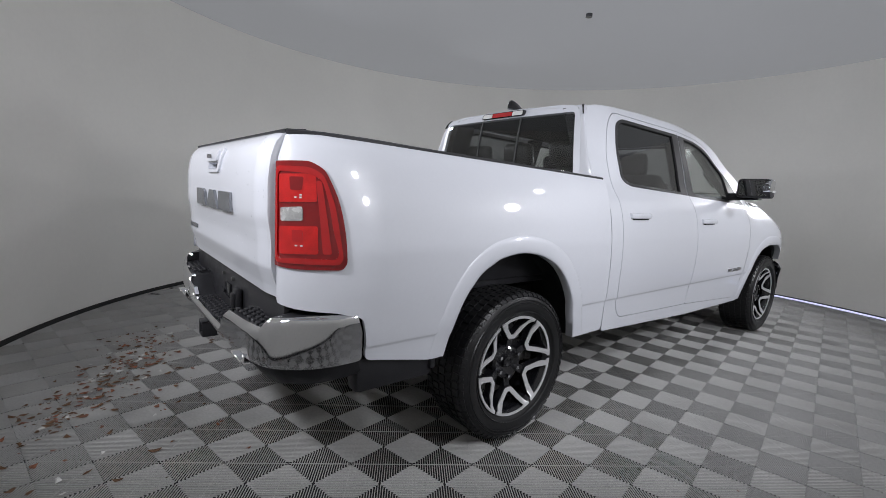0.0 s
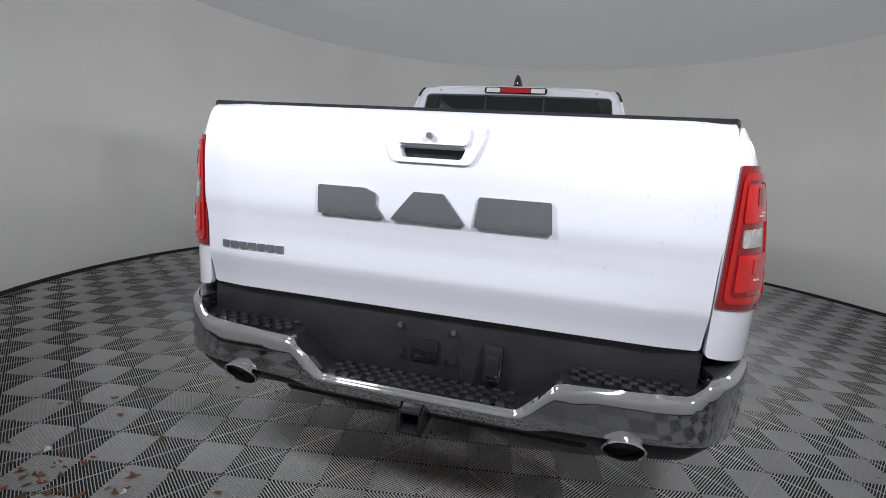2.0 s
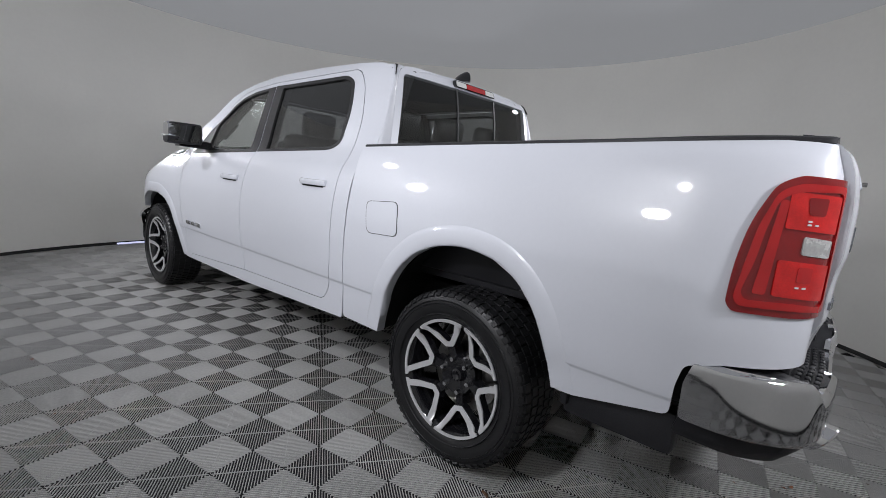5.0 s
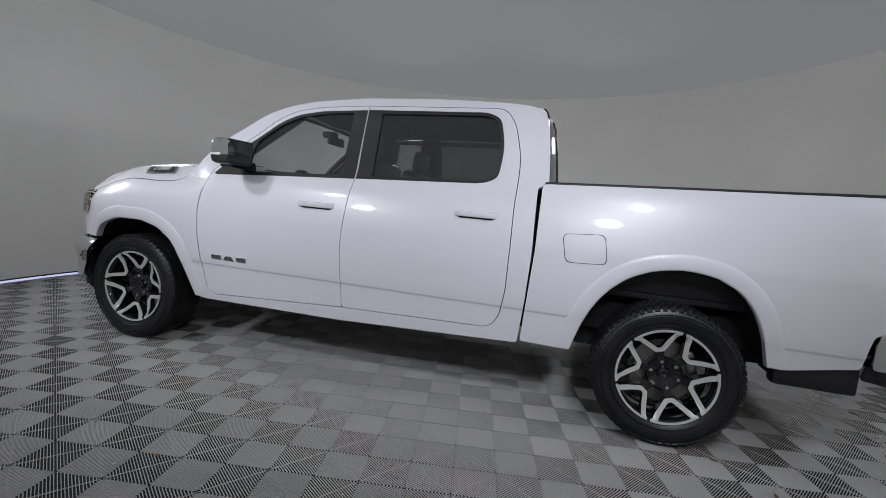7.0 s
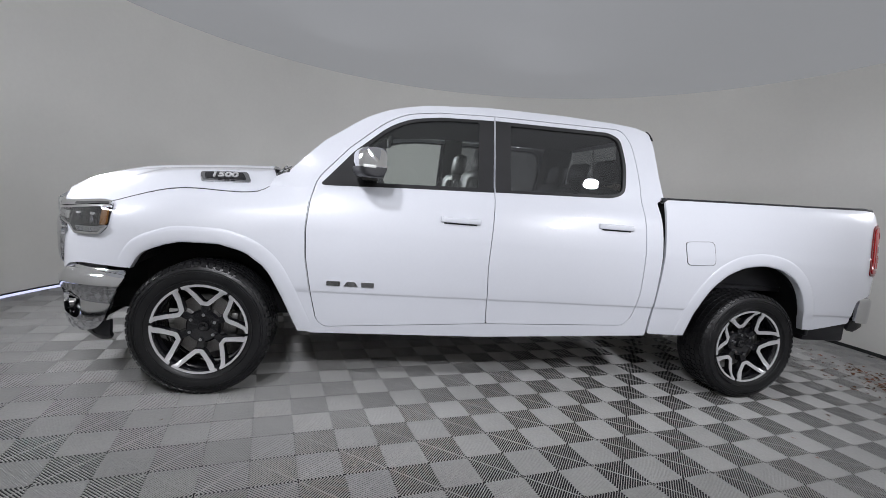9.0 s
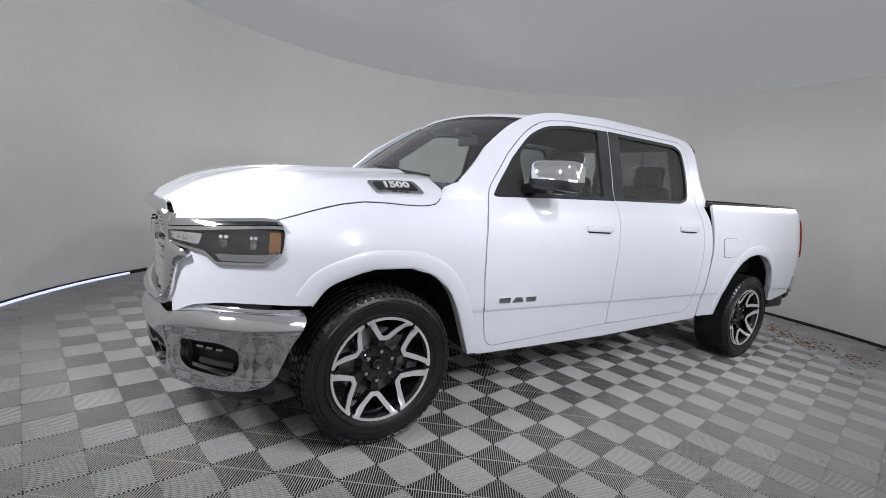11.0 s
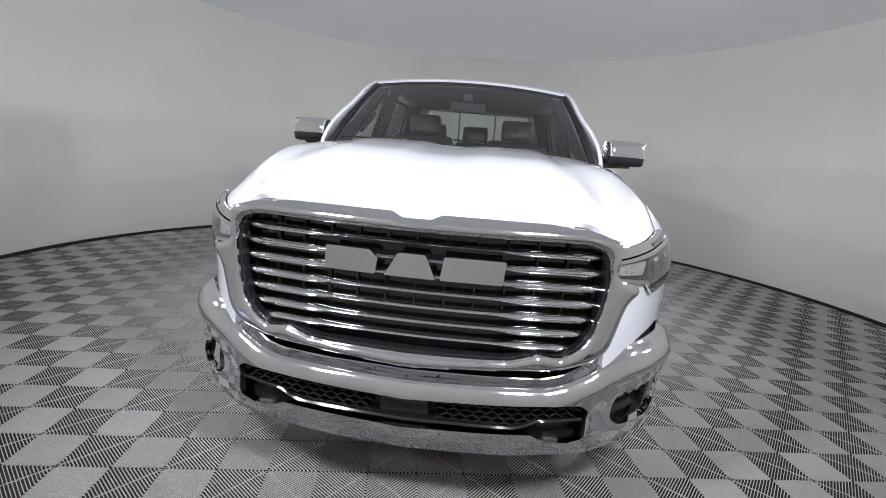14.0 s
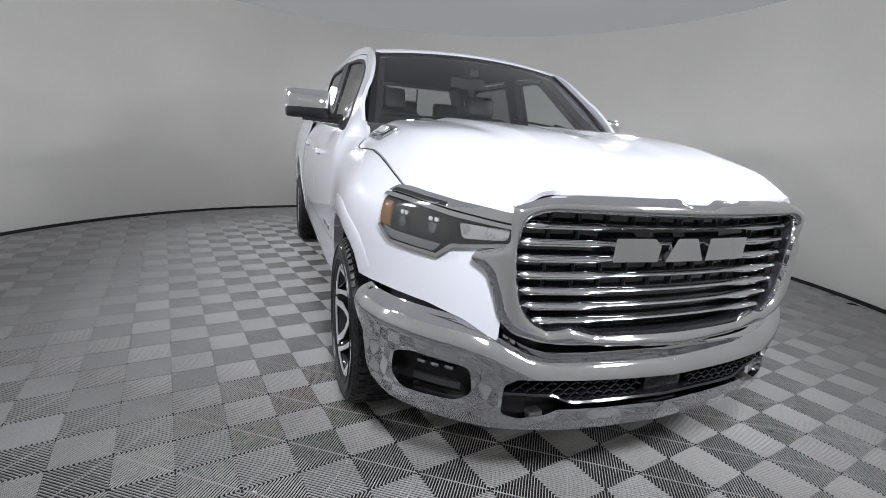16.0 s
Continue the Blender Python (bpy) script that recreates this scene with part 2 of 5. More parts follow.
def sheet(name, loops, surf, material, parent=None, label="", thick=0.012, step=0.04, out=None, lift=0.0, rows=()):
    """A curved panel: the area inside the first loop, less the others, laid on surf(u, v), with thickness inwards.
    Normals come from the surface itself, so that reflections run smoothly."""
    bm = bmesh.new()
    for loop in loops:
        vs = [bm.verts.new((p[0], p[1], 0)) for p in loop]
        for i in range(len(vs)):
            bm.edges.new((vs[i], vs[(i + 1) % len(vs)]))
    bmesh.ops.triangle_fill(bm, edges=bm.edges[:], use_beauty=True, use_dissolve=False)
    us = [p[0] for p in loops[0]]
    zs = [p[1] for p in loops[0]]
    for lo, hi, no in ((min(us), max(us), (1, 0, 0)), (min(zs), max(zs), (0, 1, 0))):
        k = math.floor(lo / step) + 1
        while k * step < hi - 1e-5:
            bmesh.ops.bisect_plane(bm, geom=bm.verts[:] + bm.edges[:] + bm.faces[:], dist=1e-6,
                                   plane_co=Vector(no) * (k * step), plane_no=no)
            k += 1
    for v in rows:
        bmesh.ops.bisect_plane(bm, geom=bm.verts[:] + bm.edges[:] + bm.faces[:], dist=1e-6, plane_co=(0, v, 0), plane_no=(0, 1, 0))
    bm.verts.index_update()
    e = 1e-3

    def normal(u, v):
        a = Vector(surf(u + e, v)) - Vector(surf(u - e, v))
        b = Vector(surf(u, v + e)) - Vector(surf(u, v - e))
        n = a.cross(b)
        return n.normalized() if n.length > 1e-12 else Vector((0, 0, 1))
    flip = 1
    uv = [(v.co.x, v.co.y) for v in bm.verts]
    nor = [normal(*p) for p in uv]
    mid = sum((Vector(surf(*p)) for p in uv), Vector()) / len(uv)
    want = Vector(out(mid)) if callable(out) else Vector(out)
    if sum((n for n in nor), Vector()).dot(want) < 0:
        flip = -1
        nor = [-n for n in nor]
    top = [Vector(surf(*p)) + n * lift for p, n in zip(uv, nor)]
    n0 = len(top)
    co = top + [p - n * thick for p, n in zip(top, nor)]
    faces, kinds = [], []
    for f in bm.faces:
        ids = [v.index for v in f.verts]
        up = f.normal.z if f.normal.length else 1
        if up * flip < 0:
            ids = ids[::-1]
        faces.append(ids)
        kinds.append(0)
        faces.append([i + n0 for i in ids[::-1]])
        kinds.append(1)
    for ed in bm.edges:
        if len(ed.link_faces) == 1:
            f = ed.link_faces[0]
            ids = [v.index for v in f.verts]
            if f.normal.z * flip < 0:
                ids = ids[::-1]
            a, b = ed.verts[0].index, ed.verts[1].index
            i = ids.index(a)
            if ids[(i + 1) % len(ids)] != b:
                a, b = b, a
            faces.append([a, a + n0, b + n0, b])
            kinds.append(2)
    bm.free()
    mesh = bpy.data.meshes.new(name)
    mesh.from_pydata([tuple(c) for c in co], [], faces)
    mesh.polygons.foreach_set("use_smooth", [True] * len(faces))
    mesh.update()
    loops_n = []
    for poly, kd in zip(mesh.polygons, kinds):
        for vi in poly.vertices:
            if kd == 0:
                loops_n.append(tuple(nor[vi]))
            elif kd == 1:
                loops_n.append(tuple(-nor[vi - n0]))
            else:
                loops_n.append(tuple(poly.normal))
    mesh.normals_split_custom_set(loops_n)
    return link(name, mesh, material, parent, label)


def block(bm, c, size, bevel=0.0, m=None):
    """A box, with bevelled edges, at c, turned by m."""
    ret = bmesh.ops.create_cube(bm, size=1.0)
    vs = ret["verts"]
    bmesh.ops.scale(bm, vec=size, verts=vs)
    if bevel:
        es = list({e for v in vs for e in v.link_edges})
        r = bmesh.ops.bevel(bm, geom=es, offset=bevel, segments=2, affect="EDGES", profile=0.5)
        vs = list({v for f in r["faces"] for v in f.verts} | {v for v in vs if v.is_valid})
    mat = Matrix.Translation(c) @ (m if m else Matrix())
    bmesh.ops.transform(bm, matrix=mat, verts=vs)
    return vs


def rod(bm, a, b, r, r2=None, seg=16):
    a, b = Vector(a), Vector(b)
    ret = bmesh.ops.create_cone(bm, cap_ends=True, segments=seg, radius1=r, radius2=r if r2 is None else r2, depth=(b - a).length)
    q = (b - a).to_track_quat("Z", "Y").to_matrix().to_4x4()
    bmesh.ops.transform(bm, matrix=Matrix.Translation((a + b) / 2) @ q, verts=ret["verts"])
    return ret["verts"]


def sweep(bm, path, section, closed=False, caps=True):
    """Rings section(i) of points, joined along the path."""
    rings = [[bm.verts.new(p) for p in section(i, q)] for i, q in enumerate(path)]
    n = len(rings[0])
    for i in range(len(rings) - (0 if closed else 1)):
        r0, r1 = rings[i], rings[(i + 1) % len(rings)]
        for j in range(n):
            bm.faces.new((r0[j], r0[(j + 1) % n], r1[(j + 1) % n], r1[j]))
    if caps and not closed:
        bm.faces.new(rings[0][::-1])
        bm.faces.new(rings[-1])
    return rings


def lathe_x(bm, prof, seg=64, c=(0, 0, 0), closed=False):
    """Turns a profile of (x, r) round the x axis."""
    rings = []
    for k in range(seg):
        a = 2 * math.pi * k / seg
        rings.append([bm.verts.new((c[0] + x, c[1] + r * math.cos(a), c[2] + r * math.sin(a))) for x, r in prof])
    n = len(prof)
    for k in range(seg):
        r0, r1 = rings[k], rings[(k + 1) % seg]
        for j in range(n - (0 if closed else 1)):
            bm.faces.new((r0[j], r0[(j + 1) % n], r1[(j + 1) % n], r1[j]))


def slab(bm, loop, place, depth):
    """A prism on a loop of (a, b): place(a, b, d) gives its points at d = 0 and d = depth."""
    lo = [bm.verts.new(place(a, b, 0)) for a, b in loop]
    hi = [bm.verts.new(place(a, b, depth)) for a, b in loop]
    bm.faces.new(lo[::-1])
    bm.faces.new(hi)
    for i in range(len(loop)):
        j = (i + 1) % len(loop)
        bm.faces.new((lo[i], lo[j], hi[j], hi[i]))


# ---- the booth ----
seg = 128
bm = bmesh.new()
ring = [(RAD, -0.02), (RAD, HIGH - 0.03), (RAD - 0.01, HIGH), (RAD + 0.10, HIGH + 0.12), (RAD + 0.10, -0.02)]
rows = [[bm.verts.new((CX + r * math.cos(2 * math.pi * k / seg), CY + r * math.sin(2 * math.pi * k / seg), z)) for r, z in ring] for k in range(seg)]
for k in range(seg):
    a, b = rows[k], rows[(k + 1) % seg]
    for j in range(len(ring)):
        bm.faces.new((a[j], a[(j + 1) % len(ring)], b[(j + 1) % len(ring)], b[j]))
tagged(part("wall_round", bm, WALL), "smooth pale grey curved fabric wall round the booth", "wall", kind="structure")

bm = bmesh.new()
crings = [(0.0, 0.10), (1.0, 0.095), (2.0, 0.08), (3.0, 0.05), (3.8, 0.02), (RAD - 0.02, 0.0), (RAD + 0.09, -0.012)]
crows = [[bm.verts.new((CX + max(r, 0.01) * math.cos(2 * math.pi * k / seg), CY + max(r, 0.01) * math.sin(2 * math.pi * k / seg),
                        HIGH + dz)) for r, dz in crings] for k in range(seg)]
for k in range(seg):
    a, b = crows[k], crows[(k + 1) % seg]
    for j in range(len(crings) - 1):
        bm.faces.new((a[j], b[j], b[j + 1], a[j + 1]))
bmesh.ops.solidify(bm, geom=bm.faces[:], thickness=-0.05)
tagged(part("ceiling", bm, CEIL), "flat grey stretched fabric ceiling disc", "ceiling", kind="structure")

bm = bmesh.new()
bring = [(RAD - 0.004, 0.0), (RAD - 0.004, 0.035), (RAD - 0.014, 0.035), (RAD - 0.02, 0.0)]
brows = [[bm.verts.new((CX + r * math.cos(2 * math.pi * k / seg), CY + r * math.sin(2 * math.pi * k / seg), z)) for r, z in bring] for k in range(seg)]
for k in range(seg):
    a, b = brows[k], brows[(k + 1) % seg]
    for j in range(4):
        bm.faces.new((a[j], a[(j + 1) % 4], b[(j + 1) % 4], b[j]))
tagged(part("baseboard", bm, SKIRT), "thin black strip along the foot of the wall", "baseboard", kind="structure")

# ---- the pickup truck: surfaces ----
PROF_CAB = curve([.36, .45, .55, .636, .652, .74, .90, 1.00, 1.10, 1.20, 1.27, 1.32, 1.38, 1.5, 1.65, 1.80, 1.86, 1.91],
                 [.945, .956, .963, .9712, .9778, .987, .993, .990, .978, .955, .925, .892, .862, .83, .788, .742, .715, .68])
PROF_BED = curve([.36, .53, .636, .652, .74, .9, 1.0, 1.1, 1.2, 1.3, 1.37, 1.41, 1.44, 1.47],
                 [.945, .965, .9752, .9818, .990, .997, .996, .984, .966, .940, .915, .893, .86, .80])
PROF_FENDER = curve([.36, .55, .70, .9, 1.0, 1.08, 1.13, 1.17, 1.20, 1.225, 1.25],
                    [.955, .975, .986, .990, .985, .975, .957, .930, .90, .868, .84])
smooth01 = lambda t: (lambda s: s * s * (3 - 2 * s))(min(max(t, 0), 1))


def half_width(y, z, bed=False):
    if bed:
        return PROF_BED(z)
    pinch = 0.04 * smooth01((1.10 - y) / 0.36) * smooth01((z - 1.30) / 0.3) + 0.050 * smooth01((y - 1.9) / 0.7) * smooth01((z - 1.36) / 0.32)
    k = smooth01((y - 3.0) / 0.36)
    zf = z + 0.10 * smooth01((y - 3.72) / 0.5) * smooth01((z - 0.95) / 0.14) + 0.03 * smooth01((y - 4.2) / 0.4) * smooth01((z - 0.95) / 0.14)
    bulge = 0.042 * math.exp(-((y - 3.80) / 0.40) ** 2) * smooth01((z - 0.40) / 0.3) * smooth01((1.20 - z) / 0.25)
    return (PROF_CAB(z) - pinch) * (1 - k) + (PROF_FENDER(zf) + bulge) * k


def side(s, bed=False):
    """The flank of the truck, wrapped round its corners: u runs along it, v is the height."""
    def f(u, v):
        w = half_width(u, v, bed)
        if u < -0.80:
            a = min((-0.80 - u) / 0.46, 1) * math.pi / 2
            return (s * (0.80 + (w - 0.80) * math.cos(a)), -0.80 - (0.362 - 0.03 * smooth01((v - 1.33) / 0.13)) * math.sin(a), v)
        if u > 3.80:
            a = (u - 3.80) / 1.10 * math.pi / 2
            return (s * (0.5 + (w - 0.5) * math.cos(a)), 3.80 + 0.80 * math.sin(a) - 0.038 * math.sin(2 * a) ** 2, v)
        return (s * w, u, v)
    return f


TG = curve([.80, .86, .90, .925, .95, 1.02, 1.08, 1.15, 1.25, 1.35, 1.41, 1.44, 1.46, 1.475],
           [-1.160, -1.168, -1.178, -1.186, -1.192, -1.192, -1.196, -1.206, -1.206, -1.196, -1.178, -1.155, -1.12, -1.06])


def tail(x, z):
    k = smooth01((0.74 - abs(x)) / 0.34) * math.exp(-((z - 1.03) / 0.06) ** 2) * 0.005
    return (x, TG(z) + k + 0.014 * smooth01((abs(x) - 0.66) / 0.14), z)


HOOD_BASE = curve([3.15, 3.31, 3.46, 3.77, 4.0, 4.12, 4.33, 4.45, 4.53, 4.59, 4.63, 4.68], [1.372, 1.362, 1.353, 1.330, 1.306, 1.291, 1.249, 1.211, 1.167, 1.128, 1.105, 1.07])
HOOD_HALF = curve([3.31, 3.36, 3.42, 3.5, 3.6, 3.8, 4.0, 4.15, 4.25, 4.30, 4.345, 4.41, 4.48, 4.551, 4.68], [.790, .850, .888, .901, .902, .894, .881, .866, .848, .830, .802, .752, .698, .62, .50])


def dome(x, y):
    """The hood's height before its edge is laid on the fender."""
    z = HOOD_BASE(y) - (0.96 - 0.54 * smooth01((4.25 - y) / 0.4)) * max(0, abs(x) - 0.5) ** 2
    z -= 0.060 * smooth01((y - 3.95) / 0.45) * smooth01((abs(x) - 0.50) / 0.14)
    return z + 0.022 * smooth01((0.52 - abs(x)) / 0.10) * smooth01((4.62 - y) / 0.5) - 0.012 * smooth01((0.20 - abs(x)) / 0.15) * smooth01((4.6 - y) / 0.5)


def on_fender(x, y):
    """Where the fender passes through (x, y): its u and height."""
    f, lo, hi = side(1), 1.0, 1.27
    for k in range(30):
        v = (lo + hi) / 2
        a, b = 3.0, 4.9
        for q in range(30):
            u = (a + b) / 2
            a, b = (u, b) if f(u, v)[1] < y else (a, u)
        lo, hi = (v, hi) if f(u, v)[0] > x else (lo, v)
    return u, v


EDGE_YS = [4.551, 4.50, 4.45, 4.40, 4.36, 4.33, 4.30, 4.27, 4.24, 4.20, 4.15, 4.08, 4.0, 3.9, 3.8, 3.7, 3.6, 3.5, 3.45, 3.41, 3.38, 3.355]
FENDER_TOP = [on_fender(HOOD_HALF(y), y) for y in EDGE_YS]
HOOD_SET = curve([4.72, *EDGE_YS, 3.28], [0, *(v - dome(HOOD_HALF(y), y) for (u, v), y in zip(FENDER_TOP, EDGE_YS)), 0])


def hood(x, y):
    return (x, y, dome(x, y) + HOOD_SET(y) * min(max(abs(x) - HOOD_HALF(y) + 0.16, 0) / 0.16, 1.1) ** 1.4)


ROOF_Y = curve([.74, .83, .93, 1.11, 1.49, 2.03, 2.42, 2.62, 2.75, 2.80], [1.865, 1.890, 1.908, 1.922, 1.932, 1.918, 1.882, 1.846, 1.812, 1.79])


def roof(x, y):
    return (x, y, ROOF_Y(y) - 0.075 * (abs(x) / 0.70) ** 3)


def shield(s, t):
    """The windshield: s across, from -1 to 1, t from its foot to its top."""
    f = 1 - s * s
    a = Vector((0.815 * s, 3.24 + 0.15 * f, 1.315 + 0.03 * f))
    b = Vector((0.663 * s, 2.655 + 0.075 * f, 1.785 + 0.035 * f))
    p = a.lerp(b, t)
    p.z += 0.025 * math.sin(math.pi * t)
    return tuple(p)


BACK = curve([1.34, 1.38, 1.67, 1.80, 1.84, 1.88], [.708, .712, .745, .768, .785, .815])


def back(x, z):
    return (x, BACK(z) + 0.028 * (abs(x) / 0.68) ** 3, z)


FB_X = curve([0, .3, .61, .75, .92, 1.06, 1.19, 1.32], [0, .30, .605, .735, .868, .952, .988, .994])
FB_Y = curve([0, .3, .61, .75, .92, 1.06, 1.19, 1.32], [4.655, 4.635, 4.574, 4.500, 4.382, 4.255, 4.13, 4.00])
FB_LOW = curve([.22, .30, .36, .42, .50], [-.10, -.035, -.008, .0, .0])
FB_TOP = curve([0, .45, .52, .60, .68, .80, 1.0, 1.3], [.586, .590, .602, .638, .675, .696, .706, .708])
FB_ROLL = curve([0, .03, .075, .12, .18], [-.042, .002, .024, .016, 0])
FB_D = lambda z, a: FB_LOW(z) + FB_ROLL(max(FB_TOP(a) - z, 0))


def wrap(fx, fy, depth):
    def f(u, z):
        s = -1 if u < 0 else 1
        a, e = abs(u), 2e-3
        x, y = fx(a), fy(a)
        tx, ty = fx(a + e) - fx(max(a - e, 0)), fy(a + e) - fy(max(a - e, 0))
        n = math.hypot(tx, ty) or 1
        sg = 1 if fy(0) > 0 else -1
        nx, ny = (-ty * sg / n, tx * sg / n)
        if a < 0.01:
            nx, ny = 0, sg
        d = depth(z, a)
        return (s * (x + nx * d), y + ny * d, z)
    return f


front_bar = wrap(FB_X, FB_Y, FB_D)
RB_X = curve([0, .3, .43, .70, .84, .97, 1.10, 1.25, 1.40], [0, .30, .43, .70, .832, .922, .976, .994, .996])
RB_Y = curve([0, .3, .43, .70, .84, .97, 1.10, 1.25, 1.40], [-1.264, -1.262, -1.258, -1.240, -1.205, -1.11, -.985, -.83, -.68])
RB_D = curve([.50, .54, .57, .60, .70, .80], [-.05, -.02, -.006, .002, .004, .003])
RB_TOP = curve([0, .30, .33, .41, .44, .77, .835, 1.0, 1.165], [.605, .606, .618, .700, .712, .724, .770, .785, .792])
RB_ROLL = curve([0, .010, .022, .04], [-.022, -.006, -.001, 0])
rear_bar = wrap(RB_X, RB_Y, lambda z, a: RB_D(z) + RB_ROLL(max(RB_TOP(a) - z, 0)))


def grille_face(x, z):
    return (x, 4.652 - 0.2 * x * x - 1.2 * max(0, abs(x) - 0.64) ** 1.5 + 0.05 * (z - 1.05) * (0.4 if z < 1.05 else 0) - 0.03 * smooth01((z - 1.07) / 0.06) + 0.30 * max(0, 0.655 - z) * smooth01((0.60 - abs(x)) / 0.1), z)


def mirrored(loop):
    """The whole loop from its half with x >= 0, from top centre to bottom centre."""
    return loop + [(-x, *r) for x, *r in loop[::-1] if x > 1e-6]


def inset(loop, d):
    c = sum((Vector(p) for p in loop), Vector((0, 0))) / len(loop)
    return [tuple(Vector(p) + (c - Vector(p)).normalized() * d) for p in loop]


# ---- outlines on the flank ----
ARCH_R = [(.525, .45), (.50, .54), (.445, .69), (.37, .81), (.26, .91), (.12, .97), (-.02, .988), (-.16, .97), (-.29, .905), (-.38, .80), (-.44, .66), (-.475, .53)]
ARCH_F = [(3.135, .395), (3.185, .50), (3.25, .64), (3.33, .775), (3.45, .865), (3.60, .905), (3.76, .905), (3.88, .87), (3.97, .82), (4.03, .732)]
R_DOOR = [(1.973, .485), (1.00, .51, .05), (.945, .58, .05), (.92, .75), (.918, 1.02), (.925, 1.28), (.925, 1.53, .1), (.985, 1.75, .1), (1.06, 1.842, .07), (1.98, 1.825, .002), (1.975, 1.31, .01), (1.99, 1.06), (2.0, .86, .1), (1.985, .69, .1)]
F_DOOR = [(1.978, .485, .005), (1.990, .69, .1), (2.005, .86, .1), (1.995, 1.06), (1.980, 1.31, .01), (1.985, 1.825, .002), (2.35, 1.810), (2.56, 1.778, .08), (2.70, 1.70, .08), (2.90, 1.52), (3.075, 1.315, .05), (3.105, 1.18), (3.118, 1.02), (3.108, .84), (3.07, .62), (3.035, .47, .04), (2.99, .43, .04)]
R_WIN = [(1.971, 1.328, .001), (1.14, 1.362, .05), (1.045, 1.40, .06), (1.03, 1.60, .1), (1.075, 1.775, .06), (1.16, 1.812, .05), (1.977, 1.797, .001)]
F_WIN = [(1.983, 1.326, .001), (1.988, 1.795, .001), (2.33, 1.782), (2.53, 1.752, .08), (2.67, 1.685, .06), (2.87, 1.505), (3.055, 1.285, .02), (3.03, 1.278, .02), (2.56, 1.302)]
F_PANE = [(2.085, 1.345), (2.085, 1.775), (2.33, 1.762), (2.52, 1.732, .08), (2.655, 1.668, .06), (2.79, 1.548, .02), (2.805, 1.50, .02), (2.800, 1.314, .01)]
R_PANE = [(1.865, 1.350, .01), (1.14, 1.382, .05), (1.068, 1.41, .05), (1.052, 1.60, .1), (1.095, 1.762, .05), (1.165, 1.79, .05), (1.875, 1.775, .01)]
CAB_OUT = [(.822, .44), (2.0, .392), (3.06, .385), (3.115, .40), (3.10, .47), (3.078, .62), (3.115, .84), (3.125, 1.02), (3.113, 1.18), (3.20, 1.27), (3.25, 1.34), (3.05, 1.555), (2.81, 1.735, .1), (2.62, 1.815, .1), (2.42, 1.855), (2.03, 1.885), (1.49, 1.896), (1.11, 1.888), (.90, 1.876, .04), (.825, 1.845, .04), (.79, 1.76), (.762, 1.60), (.742, 1.392, .01), (.80, 1.36, .01), (.788, 1.0), (.80, .7)]
BED = [(.805, .455), *ARCH_R, (-.55, .53), (-.855, .592), (-.862, .70), (-.875, .770, .02), (-.96, .797), (-1.255, .825), (-1.255, 1.44, .02), (-1.0, 1.452), (-.5, 1.432), (.0, 1.414), (.772, 1.385, .03), (.772, 1.0)]
FENDER = [(3.02, .392), *ARCH_F, (4.2, .728), (4.40, .720), (4.55, .695), (4.69, .640), (4.70, .80), (4.70, 1.062), *((u, v - .001, 0) for u, v in FENDER_TOP), (3.325, 1.305), (3.26, 1.335, .01), (3.21, 1.34, .01), (3.17, 1.26), (3.116, 1.19), (3.127, 1.02), (3.117, .84), (3.080, .62), (3.046, .47)]
HOOD = mirrored([(0, 4.638), (.045, 4.638), (.080, 4.621, .01), (.50, 4.593, .03), (.56, 4.561, .02), *((HOOD_HALF(y), y, 0) for y in EDGE_YS), (.795, 3.322, .012), (.70, 3.355), (.55, 3.415, .05), (.50, 3.40), (0, 3.425)])
TAIL_LAMP = [(-.935, .985, .03), (-.938, 1.10, .05), (-.955, 1.22, .06), (-.995, 1.325, .05), (-1.05, 1.350), (-1.24, 1.345, .01), (-1.252, .968, .01), (-1.1, .962), (-.95, .962)]
HEAD_LAMP = [(4.125, 1.068, .02), (4.098, 1.040, .02), (4.115, .945, .03), (4.19, .90), (4.44, .885, .01), (4.50, .925, .01), (4.70, .95), (4.715, 1.044), (4.66, 1.052), (4.4, 1.066), (4.2, 1.072)]

